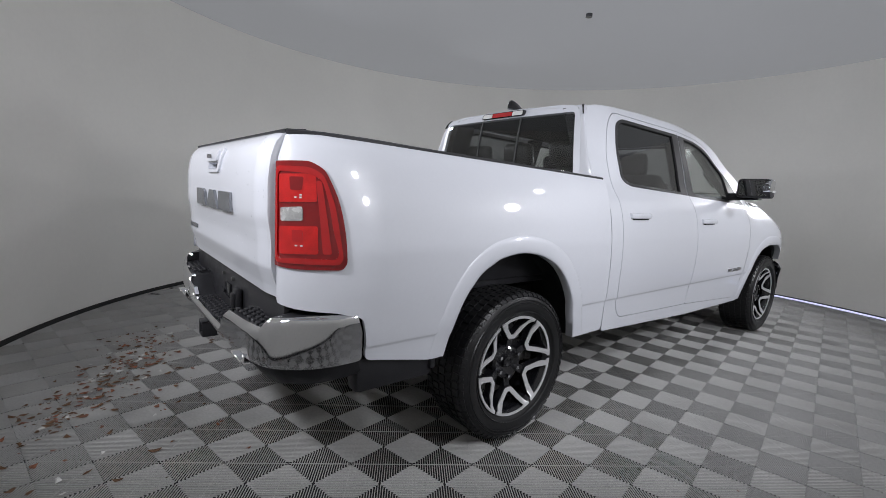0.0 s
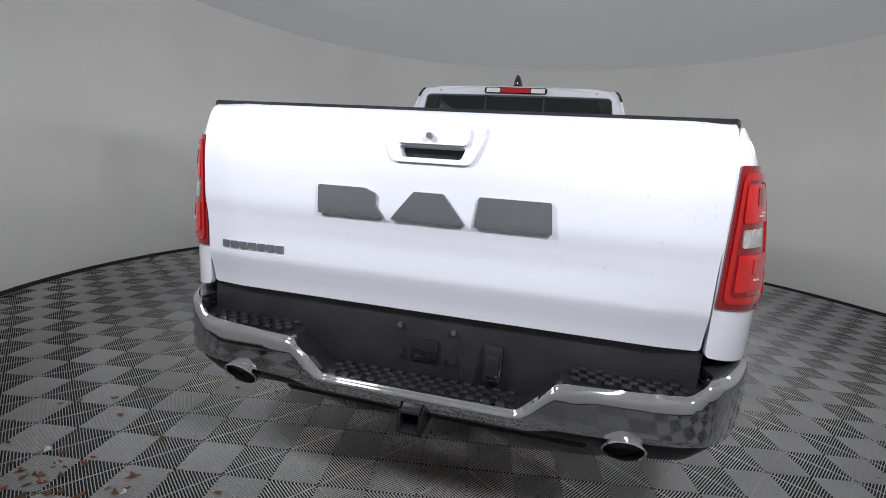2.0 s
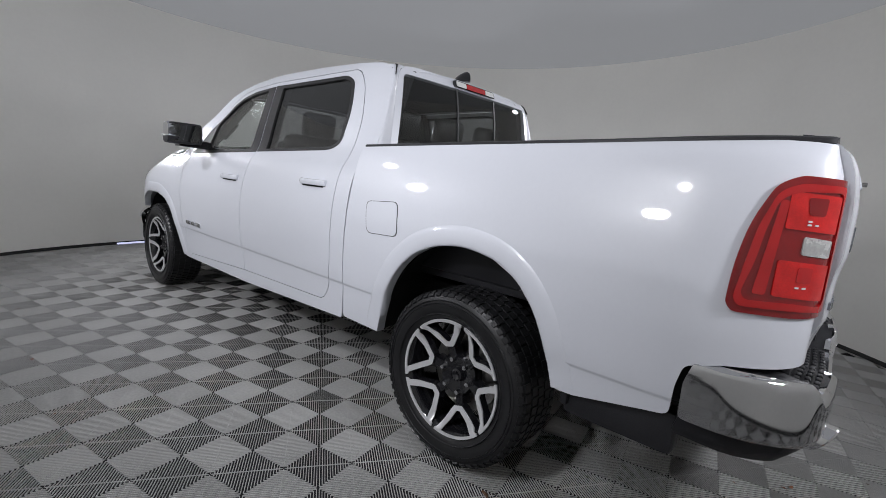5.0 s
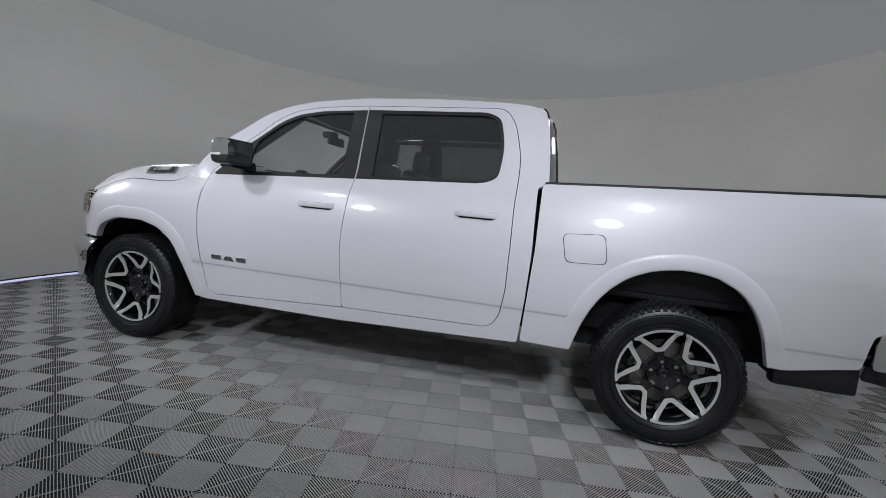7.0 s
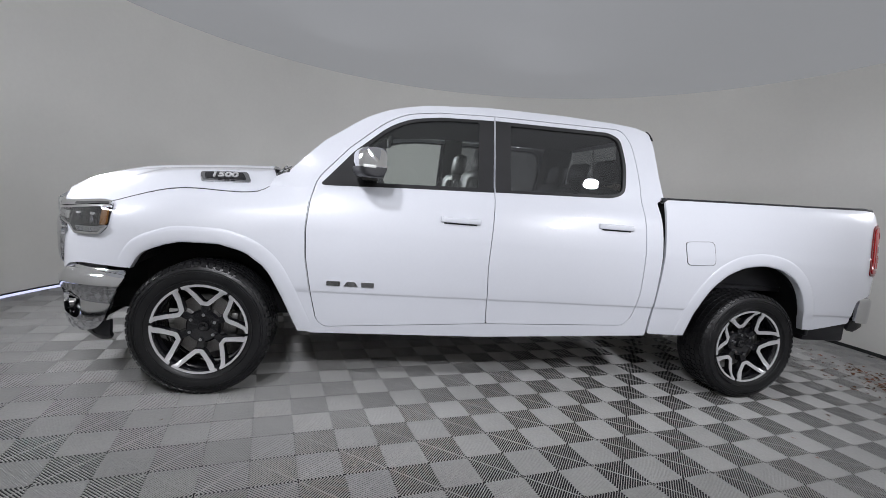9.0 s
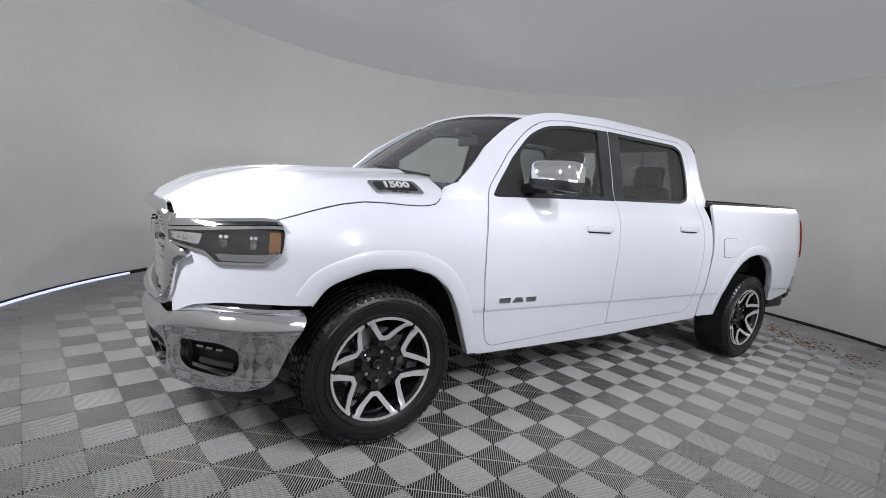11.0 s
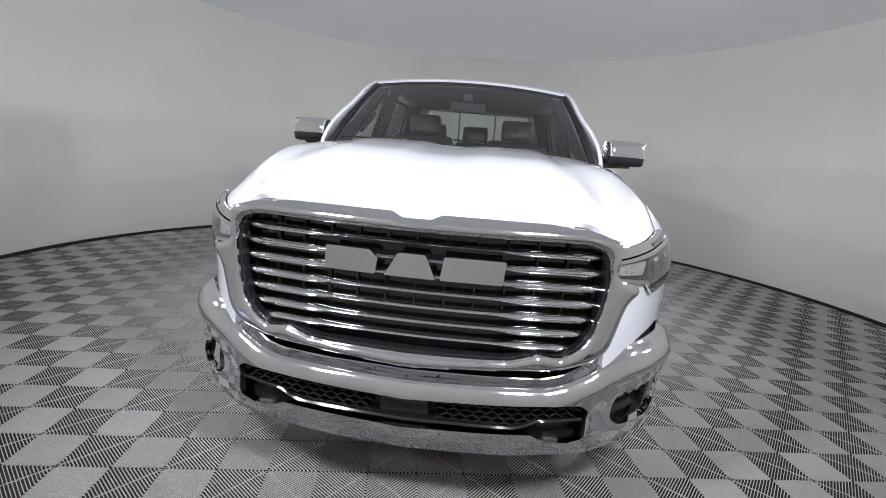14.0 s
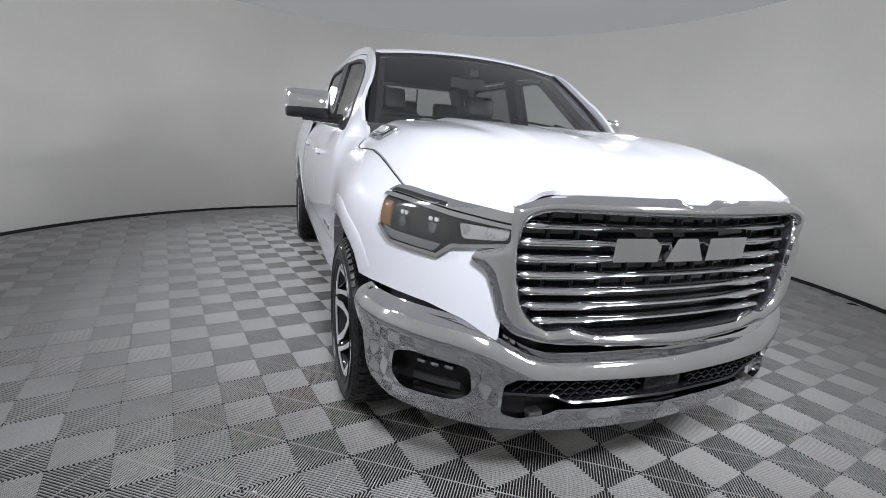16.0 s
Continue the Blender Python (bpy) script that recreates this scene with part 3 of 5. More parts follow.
truck = thing("pickup_truck", "white crew-cab pickup truck with chrome bumpers and alloy wheels", "pickup truck")
OUT = {1: (1, 0, 0.15), -1: (-1, 0, 0.15)}
CREASE = (.628, .636, .640, .644, .648, .652, .660)
for s in (-1, 1):
    S, SB = side(s), side(s, True)
    sheet("cab_side", [rounded(CAB_OUT), rounded([(p[0], p[1] - .0, *p[2:]) for p in
          [(1.0, .505, .055), (.940, .578, .055), (.915, .75), (.913, 1.02), (.920, 1.28), (.920, 1.53, .1), (.981, 1.753, .1), (1.058, 1.847, .07), (1.985, 1.829, .01), (2.355, 1.814), (2.562, 1.782, .08), (2.703, 1.704, .08), (2.905, 1.523), (3.081, 1.315, .05), (3.110, 1.18), (3.123, 1.02), (3.113, .84), (3.075, .62), (3.040, .47, .045), (2.99, .425, .04), (1.978, .480)]])], S, WHITE, truck, out=OUT[s], thick=0.02, rows=CREASE)
    bed = sheet("bed_side", [rounded(BED)], SB, WHITE, truck, out=OUT[s], thick=0.02, rows=CREASE)
    if s < 0:
        flap = [(.63, 1.115), (.40, 1.13), (.375, .965), (.60, .955)]
        # black ring on the panel, painted as the shade in the flap's gap
        sheet("fuel_flap_gap", [rounded(flap, .035), rounded(inset(flap, .004), .035)], SB, TRIM, bed, out=OUT[s], thick=0.004, lift=0.0015)
        sheet("fuel_flap", [rounded(inset(flap, .005), .035)], SB, WHITE, bed, out=OUT[s], thick=0.004, lift=0.003)
    sheet("fender", [rounded(FENDER)], S, WHITE, truck, out=OUT[s], thick=0.02)
    # a raised dark strip along the hood's edge is painted as the gap's shade
    seam = [p for p in FENDER_TOP if p[0] < 4.30]
    sheet("hood_seam", [[(u, z - .002) for u, z in seam] + [(u, z - .0055) for u, z in seam[::-1]]], S, TRIM, truck, "thin dark strip for the shaded gap beside the hood", out=OUT[s], thick=0.004, lift=0.0012)
    for nm, dl, wl, pl, hy in (("front_door", F_DOOR, F_WIN, F_PANE, 2.20), ("rear_door", R_DOOR, R_WIN, R_PANE, 1.14)):
        door = sheet(nm, [rounded(dl), rounded(wl)], S, WHITE, truck, out=OUT[s], thick=0.03, rows=CREASE)
        sheet("window_trim", [rounded(wl), rounded(pl)], S, TRIM, door, out=OUT[s], thick=0.018, lift=0.003)
        sheet("window_pane", [rounded(pl)], S, GLASS if nm == "front_door" else PRIVACY, door, out=OUT[s], thick=0.004, lift=-0.008)
        # handle: a bar, with the shaded gap below it painted as a dark strip
        hz = 1.135 if nm == "front_door" else 1.172
        bm = bmesh.new()
        pts = [(hy - .125 + .25 * i / 12) for i in range(13)]

        def sec(i, u):
            x, y, z = S(u, hz)
            k = smooth01(min(i, 12 - i) / 2.0)
            o = .012 + .020 * k
            return [(x + s * (o - .012), y, z - .017), (x + s * o, y, z - .014), (x + s * (o + .004), y, z), (x + s * o, y, z + .014), (x + s * (o - .014), y, z + .018)]
        sweep(bm, pts, sec)
        part("door_handle", bm, WHITE, door, smooth=50)
        sheet("handle_slot", [rounded([(hy - .105, hz - .026), (hy + .105, hz - .026), (hy + .105, hz - .017), (hy - .105, hz - .017)], .004)], S, TRIM, door, out=OUT[s], thick=0.004, lift=0.0012)
        if nm == "front_door":
            for a, b, cut in ((2.985, 2.905, .0), (2.885, 2.80, .02), (2.78, 2.705, .0)):
                sheet("door_badge", [rounded([(a, .69), (a - cut, .718), (b + cut, .718), (b, .69)], .004)], S, SATIN, door, "small satin silver badge slab", out=OUT[s], thick=0.006, lift=0.007)
    # wheel-arch flares
    for arch, c, wide in ((ARCH_R, (0.0, .45), .075), (ARCH_F, (3.60, .40), .075)):
        bm = bmesh.new()
        dense, SA = arch, SB if arch is ARCH_R else S
        fu, fz = curve(range(len(dense)), [p[0] for p in dense]), curve(range(len(dense)), [p[1] for p in dense])
        rings = []
        n = 48
        for i in range(n + 1):
            t = i / n * (len(dense) - 1)
            p = Vector((fu(t), fz(t)))
            q = Vector((fu(min(t + .2, len(dense) - 1)), fz(min(t + .2, len(dense) - 1)))) - Vector((fu(max(t - .2, 0)), fz(max(t - .2, 0))))
            nn = Vector((-q.y, q.x)).normalized()
            if nn.dot(p - Vector(c)) < 0:
                nn = -nn
            row = []
            for w, o in ((-.004, -.05), (-.005, .000), (.000, .004), (.008, .007), (.030, .008), (.056, .007), (.072, .0045), (.082, .001), (.088, -.004)):
                pu = p + nn * w
                x, y, z = SA(pu.x, pu.y)
                row.append(bm.verts.new((x + s * (o * (.25 + .55 * smooth01(min(i, n - i) / 7)) if o > 0 else o), y, z)))
            rings.append(row)
        for a, b in zip(rings, rings[1:]):
            for j in range(8):
                bm.faces.new((a[j], a[j + 1], b[j + 1], b[j]))
        part("wheel_arch_flare", bm, WHITE, truck, smooth=60)

sheet("hood", [rounded(HOOD, .005)], hood, WHITE, truck, out=(0, 0, 1), thick=0.02)
sheet("roof", [rounded(mirrored([(0, .80), (.50, .805), (.63, .835, .03), (.675, .93), (.692, 1.4), (.688, 2.03), (.680, 2.42), (.667, 2.645, .01), (.4, 2.695), (0, 2.73)]), .004)], roof, WHITE, truck, out=(0, 0, 1), thick=0.03)
sheet("tailgate", [rounded([(-.794, .835), (.794, .835), (.794, 1.462), (-.794, 1.462)], .015), rounded([(-.085, 1.308), (.085, 1.308), (.098, 1.345), (-.098, 1.345)], .008)], tail, WHITE, truck, out=(0, -1, 0), thick=0.05, step=0.02)
sheet("windshield", [rounded([(-.985, .01), (.985, .01), (.985, .985), (-.985, .985)], .03)], shield, WINDSHIELD, truck, out=(0, 1, 1), thick=0.005)

# ---- rear of the cab ----
rw = [(-.695, 1.395), (.695, 1.395), (.635, 1.818), (-.635, 1.818)]
sheet("cab_back", [rounded(mirrored([(0, 1.882), (.50, 1.880), (.60, 1.868, .02), (.66, 1.83, .02), (.69, 1.75), (.745, 1.36), (0, 1.36)]), .01), rounded(rw, .03)], back, WHITE, truck, out=(0, -1, 0), thick=0.02)
glass = sheet("rear_window", [rounded(rw, .03)], back, REAR_GLASS, truck, "dark tinted sliding rear window", out=(0, -1, 0), thick=0.005, lift=0.004)
for x in (-.20, .20):
    bm = bmesh.new()
    sweep(bm, [1.40, 1.5, 1.6, 1.7, 1.81], lambda i, z: [(x - .007, back(x, z)[1] - .002, z), (x + .007, back(x, z)[1] - .002, z), (x + .007, back(x, z)[1] - .010, z), (x - .007, back(x, z)[1] - .010, z)])
    part("slider_bar", bm, TRIM, glass)
EDGE_Y = curve([1.36, 1.392, 1.60, 1.76, 1.845, 1.875], [.742, .742, .762, .79, .825, .895])
EDGE_X = curve([1.36, 1.75, 1.83, 1.868, 1.88], [.745, .69, .66, .60, .50])


def cab_corner(s):
    """The white corner between the cab's flank and its back."""
    def f(t, z):
        a, b = Vector(side(s)(EDGE_Y(z) + .004, z)), Vector(back(s * (EDGE_X(z) - .004), z))
        c = Vector((a.x * .97 + b.x * .03, min(a.y, b.y) - .012, z))
        return tuple(a * (1 - t) ** 2 + c * 2 * t * (1 - t) + b * t * t)
    return f


for s in (-1, 1):
    sheet("cab_corner", [[(0, 1.365), (1, 1.365), (1, 1.865), (0, 1.865)]], cab_corner(s), WHITE, truck, out=(s, -1, 0), thick=0.015, step=0.08, lift=-0.0015)
    bm = bmesh.new()
    sweep(bm, [1.80, 1.82, 1.84, 1.855, 1.865], lambda i, z: [tuple(Vector(cab_corner(s)(t, z)) + Vector((s * o, -o, 0))) for t, o in ((.42, -.004), (.42, .006), (.58, .006), (.58, -.004))])
    part("corner_seal", bm, TRIM, truck, "black rubber seal at the cab's rear corner")
bm = bmesh.new()
slab(bm, rounded([(-.215, 1.828), (.215, 1.828), (.215, 1.872), (-.215, 1.872)], .02), lambda a, b, d: (a, .790 - d + (b - 1.85) * .35, b), 0.018)
brake = part("brake_lamp", bm, GLOSS_BLACK, truck, "high brake lamp with clear cargo lights at its ends")
for a0, a1, mt, nm in ((-.20, -.105, CLEAR, "cargo_lens"), (-.10, .10, RED, "red_lens"), (.105, .20, CLEAR, "cargo_lens")):
    bm = bmesh.new()
    slab(bm, rounded([(a0, 1.834), (a1, 1.834), (a1, 1.866), (a0, 1.866)], .008), lambda a, b, d: (a, .7715 - d + (b - 1.85) * .35, b), 0.006)
    part(nm, bm, mt, brake)
bm = bmesh.new()
sweep(bm, [0, .2, .4, .6, .8, 1.0], lambda i, t: [(x * (1 - t) ** .6 * .030 + .004 * x, .93 - .045 * t + y * ((1 - t) ** .6 * .075 + .012) - .02, 1.905 + .066 * t) for x, y in ((1, 0), (.7, .8), (0, 1), (-.7, .8), (-1, 0), (-.7, -.8), (0, -1), (.7, -.8))])
part("roof_antenna", bm, GLOSS_BLACK, truck, "black shark-fin antenna", smooth=60)

# ---- the bed ----
for s in (-1, 1):
    bm = bmesh.new()
    S = side(s, True)
    ztop = curve([-1.26, -1.0, -.5, 0, .8], [1.452, 1.452, 1.432, 1.414, 1.384])

    def rail(i, u):
        """A low cap that follows the flank's upper edge, with a lip over it."""
        o, q = Vector(S(u, ztop(u))), Vector((s * .70, max(S(u, 1.4)[1], -1.06), ztop(u)))
        d = (q - o).normalized()
        return [tuple(o + d * a + Vector((0, 0, b))) for a, b in ((.004, -.004), (.004, .009), (.012, .014), (.125, .014), (.125, -.03))]
    sweep(bm, [-1.24 + i * (2.0 / 40) for i in range(41)], rail)
    part("rail_cap", bm, BLACK, truck, "black plastic cap on the bed rail")
    bm = bmesh.new()
    block(bm, (s * .755, -.18, 1.10), (.09, 1.86, .58), .01)
    part("bed_wall", bm, BLACK, truck)
bm = bmesh.new()
sweep(bm, [-.79 + i * 1.58 / 16 for i in range(17)], lambda i, x: [(x, -1.05, 1.452), (x, -1.128, 1.452), (x, -1.132, 1.464), (x, -1.05, 1.472)])
part("tailgate_cap", bm, BLACK, truck, "black plastic cap on the tailgate")
bm = bmesh.new()
block(bm, (0, -.2, .80), (1.56, 1.84, .06), .01)
block(bm, (0, .73, 1.09), (1.5, .04, .56), .01)
part("bed_floor", bm, BLACK, truck)

# ---- tailgate details ----
gate = [o for o in truck.children if o.name.startswith("tailgate") and "cap" not in o.name][0]
bez = [(-.155, 1.412), (.155, 1.412), (.148, 1.36), (.118, 1.298), (-.118, 1.298), (-.148, 1.36)]
hole = [(-.088, 1.312), (.088, 1.312), (.10, 1.345), (-.10, 1.345)]
sheet("handle_bezel", [rounded(bez, .02), rounded(hole, .008)], tail, WHITE, gate, out=(0, -1, 0), thick=0.012, lift=0.010, step=0.03)
sheet("tailgate_handle", [rounded([(-.105, 1.350), (.105, 1.350), (.112, 1.398), (-.112, 1.398)], .012)], tail, WHITE, gate, out=(0, -1, 0), thick=0.012, lift=0.021, step=0.03)
bm = bmesh.new()
block(bm, (0, -1.15, 1.325), (.21, .04, .06), .004)
part("handle_cup", bm, BLACK, gate)
bm = bmesh.new()
rod(bm, (-.005, -1.215, 1.376), (-.005, -1.232, 1.376), .009)
part("key_cylinder", bm, STEEL, gate)
for loop in ([(-.355, 1.128), (-.355, 1.214), (-.20, 1.214), (-.165, 1.20), (-.165, 1.165), (-.135, 1.128)], [(-.115, 1.128), (-.045, 1.214), (.045, 1.214), (.115, 1.128)], [(.140, 1.128), (.150, 1.214), (.352, 1.214), (.362, 1.128)]):
    sheet("tailgate_badge", [rounded(loop, .006)], tail, BADGE_DARK, gate, "grey metal badge slab", out=(0, -1, 0), thick=0.012, lift=0.013, step=0.05)
for i in range(7):
    x = -.728 + i * .0345
    sheet("name_plate_bar", [rounded([(x, .975), (x + .028, .975), (x + .028, .998), (x, .998)], .003)], tail, BADGE_DARK, gate, "small dark chrome name bar", out=(0, -1, 0), thick=0.006, lift=0.006)

rnd = random.Random(11)
drops = bmesh.new()
for k in range(170):
    x, z = rnd.uniform(-.76, .76), rnd.choice((rnd.uniform(1.22, 1.45), rnd.uniform(.96, 1.45)))
    if abs(x) < .37 and 1.11 < z < 1.42:
        continue
    r = rnd.uniform(.0016, .0042)
    p = Vector(tail(x, z))
    bmesh.ops.create_icosphere(drops, subdivisions=1, radius=r, matrix=Matrix.Translation(p) @ Matrix.Diagonal((1, .5, 1.1, 1)))
wet = part("water_droplets", drops, DROP, gate, "scattered water droplets", smooth=80)
wet["kind"] = "stuff"

# ---- tail lamps ----
for s in (-1, 1):
    S = side(s, True)
    lamp = sheet("tail_lamp", [rounded(TAIL_LAMP, .02)], S, RED_DEEP, truck, "red tail lamp with a clear reversing light", out=lambda m: (s, -1, 0), thick=0.03, lift=0.008, step=0.03)
    ring_o = rounded(inset([p[:2] for p in TAIL_LAMP], .022), .03)
    ring_i = rounded(inset([p[:2] for p in TAIL_LAMP], .045), .03)
    sheet("light_guide", [ring_o, ring_i], S, RED, lamp, "brighter red border", out=lambda m: (s, -1, 0), thick=0.006, lift=0.013, step=0.03)
    for nm, lp, mt in (("reversing_lens", [(-1.085, 1.138), (-1.192, 1.134), (-1.192, 1.182), (-1.085, 1.188)], FROST),
                       ("upper_reflector", [(-1.03, 1.205), (-1.20, 1.20), (-1.20, 1.30), (-1.03, 1.305)], RED_BRIGHT),
                       ("lower_reflector", [(-1.03, 1.02), (-1.20, 1.015), (-1.20, 1.115), (-1.03, 1.12)], RED_BRIGHT),
                       ("side_reflector", [(-.985, 1.02), (-1.015, 1.02), (-1.03, 1.28), (-1.01, 1.28)], RED)):
        sheet(nm, [rounded(lp, .008)], S, mt, lamp, out=lambda m: (s, -1, 0), thick=0.006, lift=0.012, step=0.03)
    # small pale squares painted on as glints of light in the lens
    for z, n in ((1.217, 2), (1.226, 1), (1.046, 2)):
        for q in range(n):
            m = -1.085 - q * .022
            sheet("bulb_glint", [rounded([(m, z), (m - .011, z), (m - .011, z + .005), (m, z + .005)], .002)], S, CLEAR, lamp, out=lambda m: (s, -1, 0), thick=0.003, lift=0.0145, step=0.03)
    sheet("upper_bulb", [rounded([(-1.085, 1.245), (-1.135, 1.245), (-1.138, 1.292), (-1.075, 1.292)], .008)], S, RED_DEEP, lamp, out=lambda m: (s, -1, 0), thick=0.003, lift=0.0140, step=0.03)
    sheet("lower_bulb", [rounded([(-1.085, 1.062), (-1.130, 1.062), (-1.130, 1.105), (-1.085, 1.105)], .008)], S, RED, lamp, out=lambda m: (s, -1, 0), thick=0.003, lift=0.0140, step=0.03)

# ---- rear bumper ----
half = [(0, .605), (.315, .607), (.425, .712, .01), (.78, .724, .015), (.835, .772, .015), (1.0, .786), (1.165, .792, .02), (1.185, .72), (1.185, .605, .02), (1.0, .588), (.80, .582), (.42, .572), (.36, .553), (0, .548)]
bar = sheet("rear_bumper", [rounded(mirrored(half), .012)], rear_bar, CHROME, truck, "chrome step bumper with black treads", out=(0, -1, 0), thick=0.02, step=0.015)
bm = bmesh.new()
xs = [-.93, -.86, -.80, -.43, -.32, .32, .43, .80, .86, .93]
zt = [.775, .755, .715, .705, .600, .600, .705, .715, .755, .775]
yb = [-1.03, -1.13, -1.205, -1.24, -1.245, -1.245, -1.24, -1.205, -1.13, -1.03]
sweep(bm, list(range(10)), lambda i, q: [(xs[i], yb[i], zt[i]), (xs[i], -.98 if abs(xs[i]) > .9 else -1.125, zt[i] + .004), (xs[i], -.96, zt[i] - .10), (xs[i], yb[i] + .03, zt[i] - .06)])
part("step_tread", bm, STEP, bar, "black moulded step")
bm = bmesh.new()
block(bm, (0, -1.120, .715), (1.62, .03, .225), .008)
part("bumper_back_panel", bm, STEP, bar)
for x0, x1, z, n in ((-.78, -.46, .717, 7), (.46, .78, .717, 7), (-.30, .30, .604, 13)):
    for i in range(n):
        for j in range(4):
            bm = bmesh.new()
            x = x0 + (x1 - x0) * (i + .5 + (.25 if j % 2 else -.25)) / n
            block(bm, (x, -1.222 + j * .026 + (abs(x) / .8) ** 2 * .03, z + .004), ((x1 - x0) / n * .62, .017, .012), .004)
            part("tread_pad", bm, STEP, bar)
for x in (-.088, .092):
    for z in (.775, .685):
        bm = bmesh.new()
        rod(bm, (x, -1.138, z), (x, -1.150, z), .009 if z > .7 else .016, seg=12)
        part("plate_bolt", bm, STEEL if z > .7 else BLACK, bar)
bm = bmesh.new()
block(bm, (.0, -1.142, .70), (.09, .012, .075), .004)
part("plate_recess", bm, GLOSS_BLACK, bar)
bm = bmesh.new()
block(bm, (.225, -1.155, .70), (.065, .03, .12), .012)
block(bm, (.225, -1.175, .70), (.045, .02, .07), .008)
part("trailer_socket", bm, BLACK, bar, "black trailer wiring socket")
for s in (-1, 1):
    bm = bmesh.new()
    TOP = curve([.80, .835, 1.0, 1.165], [.73, .768, .782, .788])

    def ledge(i, q):
        p, e = Vector(rear_bar(s * q, TOP(q))), Vector(rear_bar(s * (q + .01), TOP(q))) - Vector(rear_bar(s * (q - .01), TOP(q)))
        n = Vector((-e.y, e.x, 0)).normalized()
        n = -n if n.dot(Vector((-s, 1, 0))) < 0 else n
        return [tuple(p + n * d + Vector((0, 0, z))) for d, z in ((.006, -.03), (.006, .002), (.012, .006), (.085, .010), (.085, -.03))]
    sweep(bm, [.80 + .355 * i / 14 for i in range(15)], ledge)
    part("corner_pad", bm, BLACK, bar, "black pad on the bumper's corner")
half = [(0, .57), (.8, .60), (1.18, .61), (1.20, .535, .02), (1.0, .50), (.8, .495, .03), (.66, .49), (.60, .515), (.5, .525), (0, .52)]
sheet("rear_valance", [rounded(mirrored(half), .01)], wrap(RB_X, RB_Y, lambda z, a: -.03 - max(0, .55 - z) * .8), BLACK, bar, out=(0, -1, 0), thick=0.02, step=0.05)
for s in (-1, 1):
    bm = bmesh.new()
    lean = Matrix.Translation((s * .62, -1.16, .548)) 
    prof = [(.0, .040), (-.085, .042), (-.090, .045), (-.085, .048), (0, .047), (.15, .040), (.15, .034)]
    rings = []
    for k in range(24):
        a = 2 * math.pi * k / 24
        rings.append([bm.verts.new((s * .62 + r * 1.25 * math.cos(a), -1.16 + y - .03 * math.sin(a) * (1 if y < 0 else 0), .548 + r * math.sin(a))) for y, r in [(p[0], p[1]) for p in prof]])
    for k in range(24):
        a, b = rings[k], rings[(k + 1) % 24]
        for j in range(len(prof)):
            bm.faces.new((a[j], a[(j + 1) % len(prof)], b[(j + 1) % len(prof)], b[j]))
    part("exhaust_tip", bm, CHROME, truck, "oval chrome exhaust tip")
    bm = bmesh.new()
    rod(bm, (s * .62, -1.02, .548), (s * .60, -.55, .52), .036)
    rod(bm, (s * .62, -1.20, .548), (s * .62, -1.19, .548), .040)
    part("exhaust_pipe", bm, DARK, truck)
bm = bmesh.new()
for dx, dz, sx, sz in ((-.034, 0, .012, .08), (.034, 0, .012, .08), (0, .034, .08, .012), (0, -.034, .08, .012)):
    block(bm, (dx, -1.19, .515 + dz), (sx, .17, sz), .003)
block(bm, (0, -1.08, .53), (.5, .08, .09), .01)
part("tow_hitch", bm, BLACK, truck, "black square tow hitch receiver")

# ---- nose: grille, hood badge, lamps, bumper ----
outer = mirrored([(0, 1.096), (.045, 1.096), (.078, 1.113), (.50, 1.112, .02), (.565, 1.096, .02), (.64, 1.074, .01), (.645, 1.03), (.640, .968), (.660, .950), (.725, .930, .01), (.738, .905, .02), (.694, .872, .03), (.672, .80), (.652, .72, .03), (.605, .672, .03), (.50, .642, .03), (0, .616)])
inner = mirrored([(0, 1.060), (.535, 1.066, .03), (.605, 1.040, .03), (.622, .95), (.614, .86), (.592, .765), (.556, .712, .04), (.495, .680, .01), (.42, .690, .01), (.33, .664, .01), (0, .658)])


def reach(loop):
    """The distance from a point to a closed loop."""
    a = np.array(loop)
    d = np.roll(a, -1, 0) - a
    n = np.maximum((d ** 2).sum(1), 1e-12)

    def f(x, z):
        p = np.array((x, z)) - a
        t = np.clip((p * d).sum(1) / n, 0, 1)
        return float(np.sqrt(((p - d * t[:, None]) ** 2).sum(1).min()))
    return f


edge_out, edge_in = reach(rounded(outer, .01)), reach(rounded(inner, .02))


def grille_frame(x, z):
    """The frame is rounded across its width."""
    a, b = (1 - min(f(x, z) / .022, 1) for f in (edge_out, edge_in))
    return (x, grille_face(x, z)[1] + .016 * (1 - a * a) * (1 - b * b), z)


grille = sheet("grille", [rounded(outer, .01), rounded(inner, .02)], grille_frame, CHROME, truck, "chrome grille with horizontal bars", out=(0, 1, 0), thick=0.03, lift=0.004, step=0.008)
sheet("inner_surround", [rounded(inset([p[:2] for p in inner], -.001), .02), rounded(inset([p[:2] for p in inner], .010), .02)], lambda x, z: (x, grille_face(x, z)[1] - .012, z), GLOSS_BLACK, grille, out=(0, 1, 0), thick=0.03, step=0.05)
bm = bmesh.new()
sweep(bm, [-.62 + i * 1.24 / 20 for i in range(21)], lambda i, x: [(x, grille_face(x, .86)[1] - d, z) for d, z in ((.075, .63), (.075, 1.09), (.09, 1.09), (.09, .63))])
part("grille_backing", bm, GLOSS_BLACK, grille)
width_at = curve([.655, .70, .765, .86, .95, 1.035, 1.062], [.48, .532, .580, .606, .614, .60, .54])
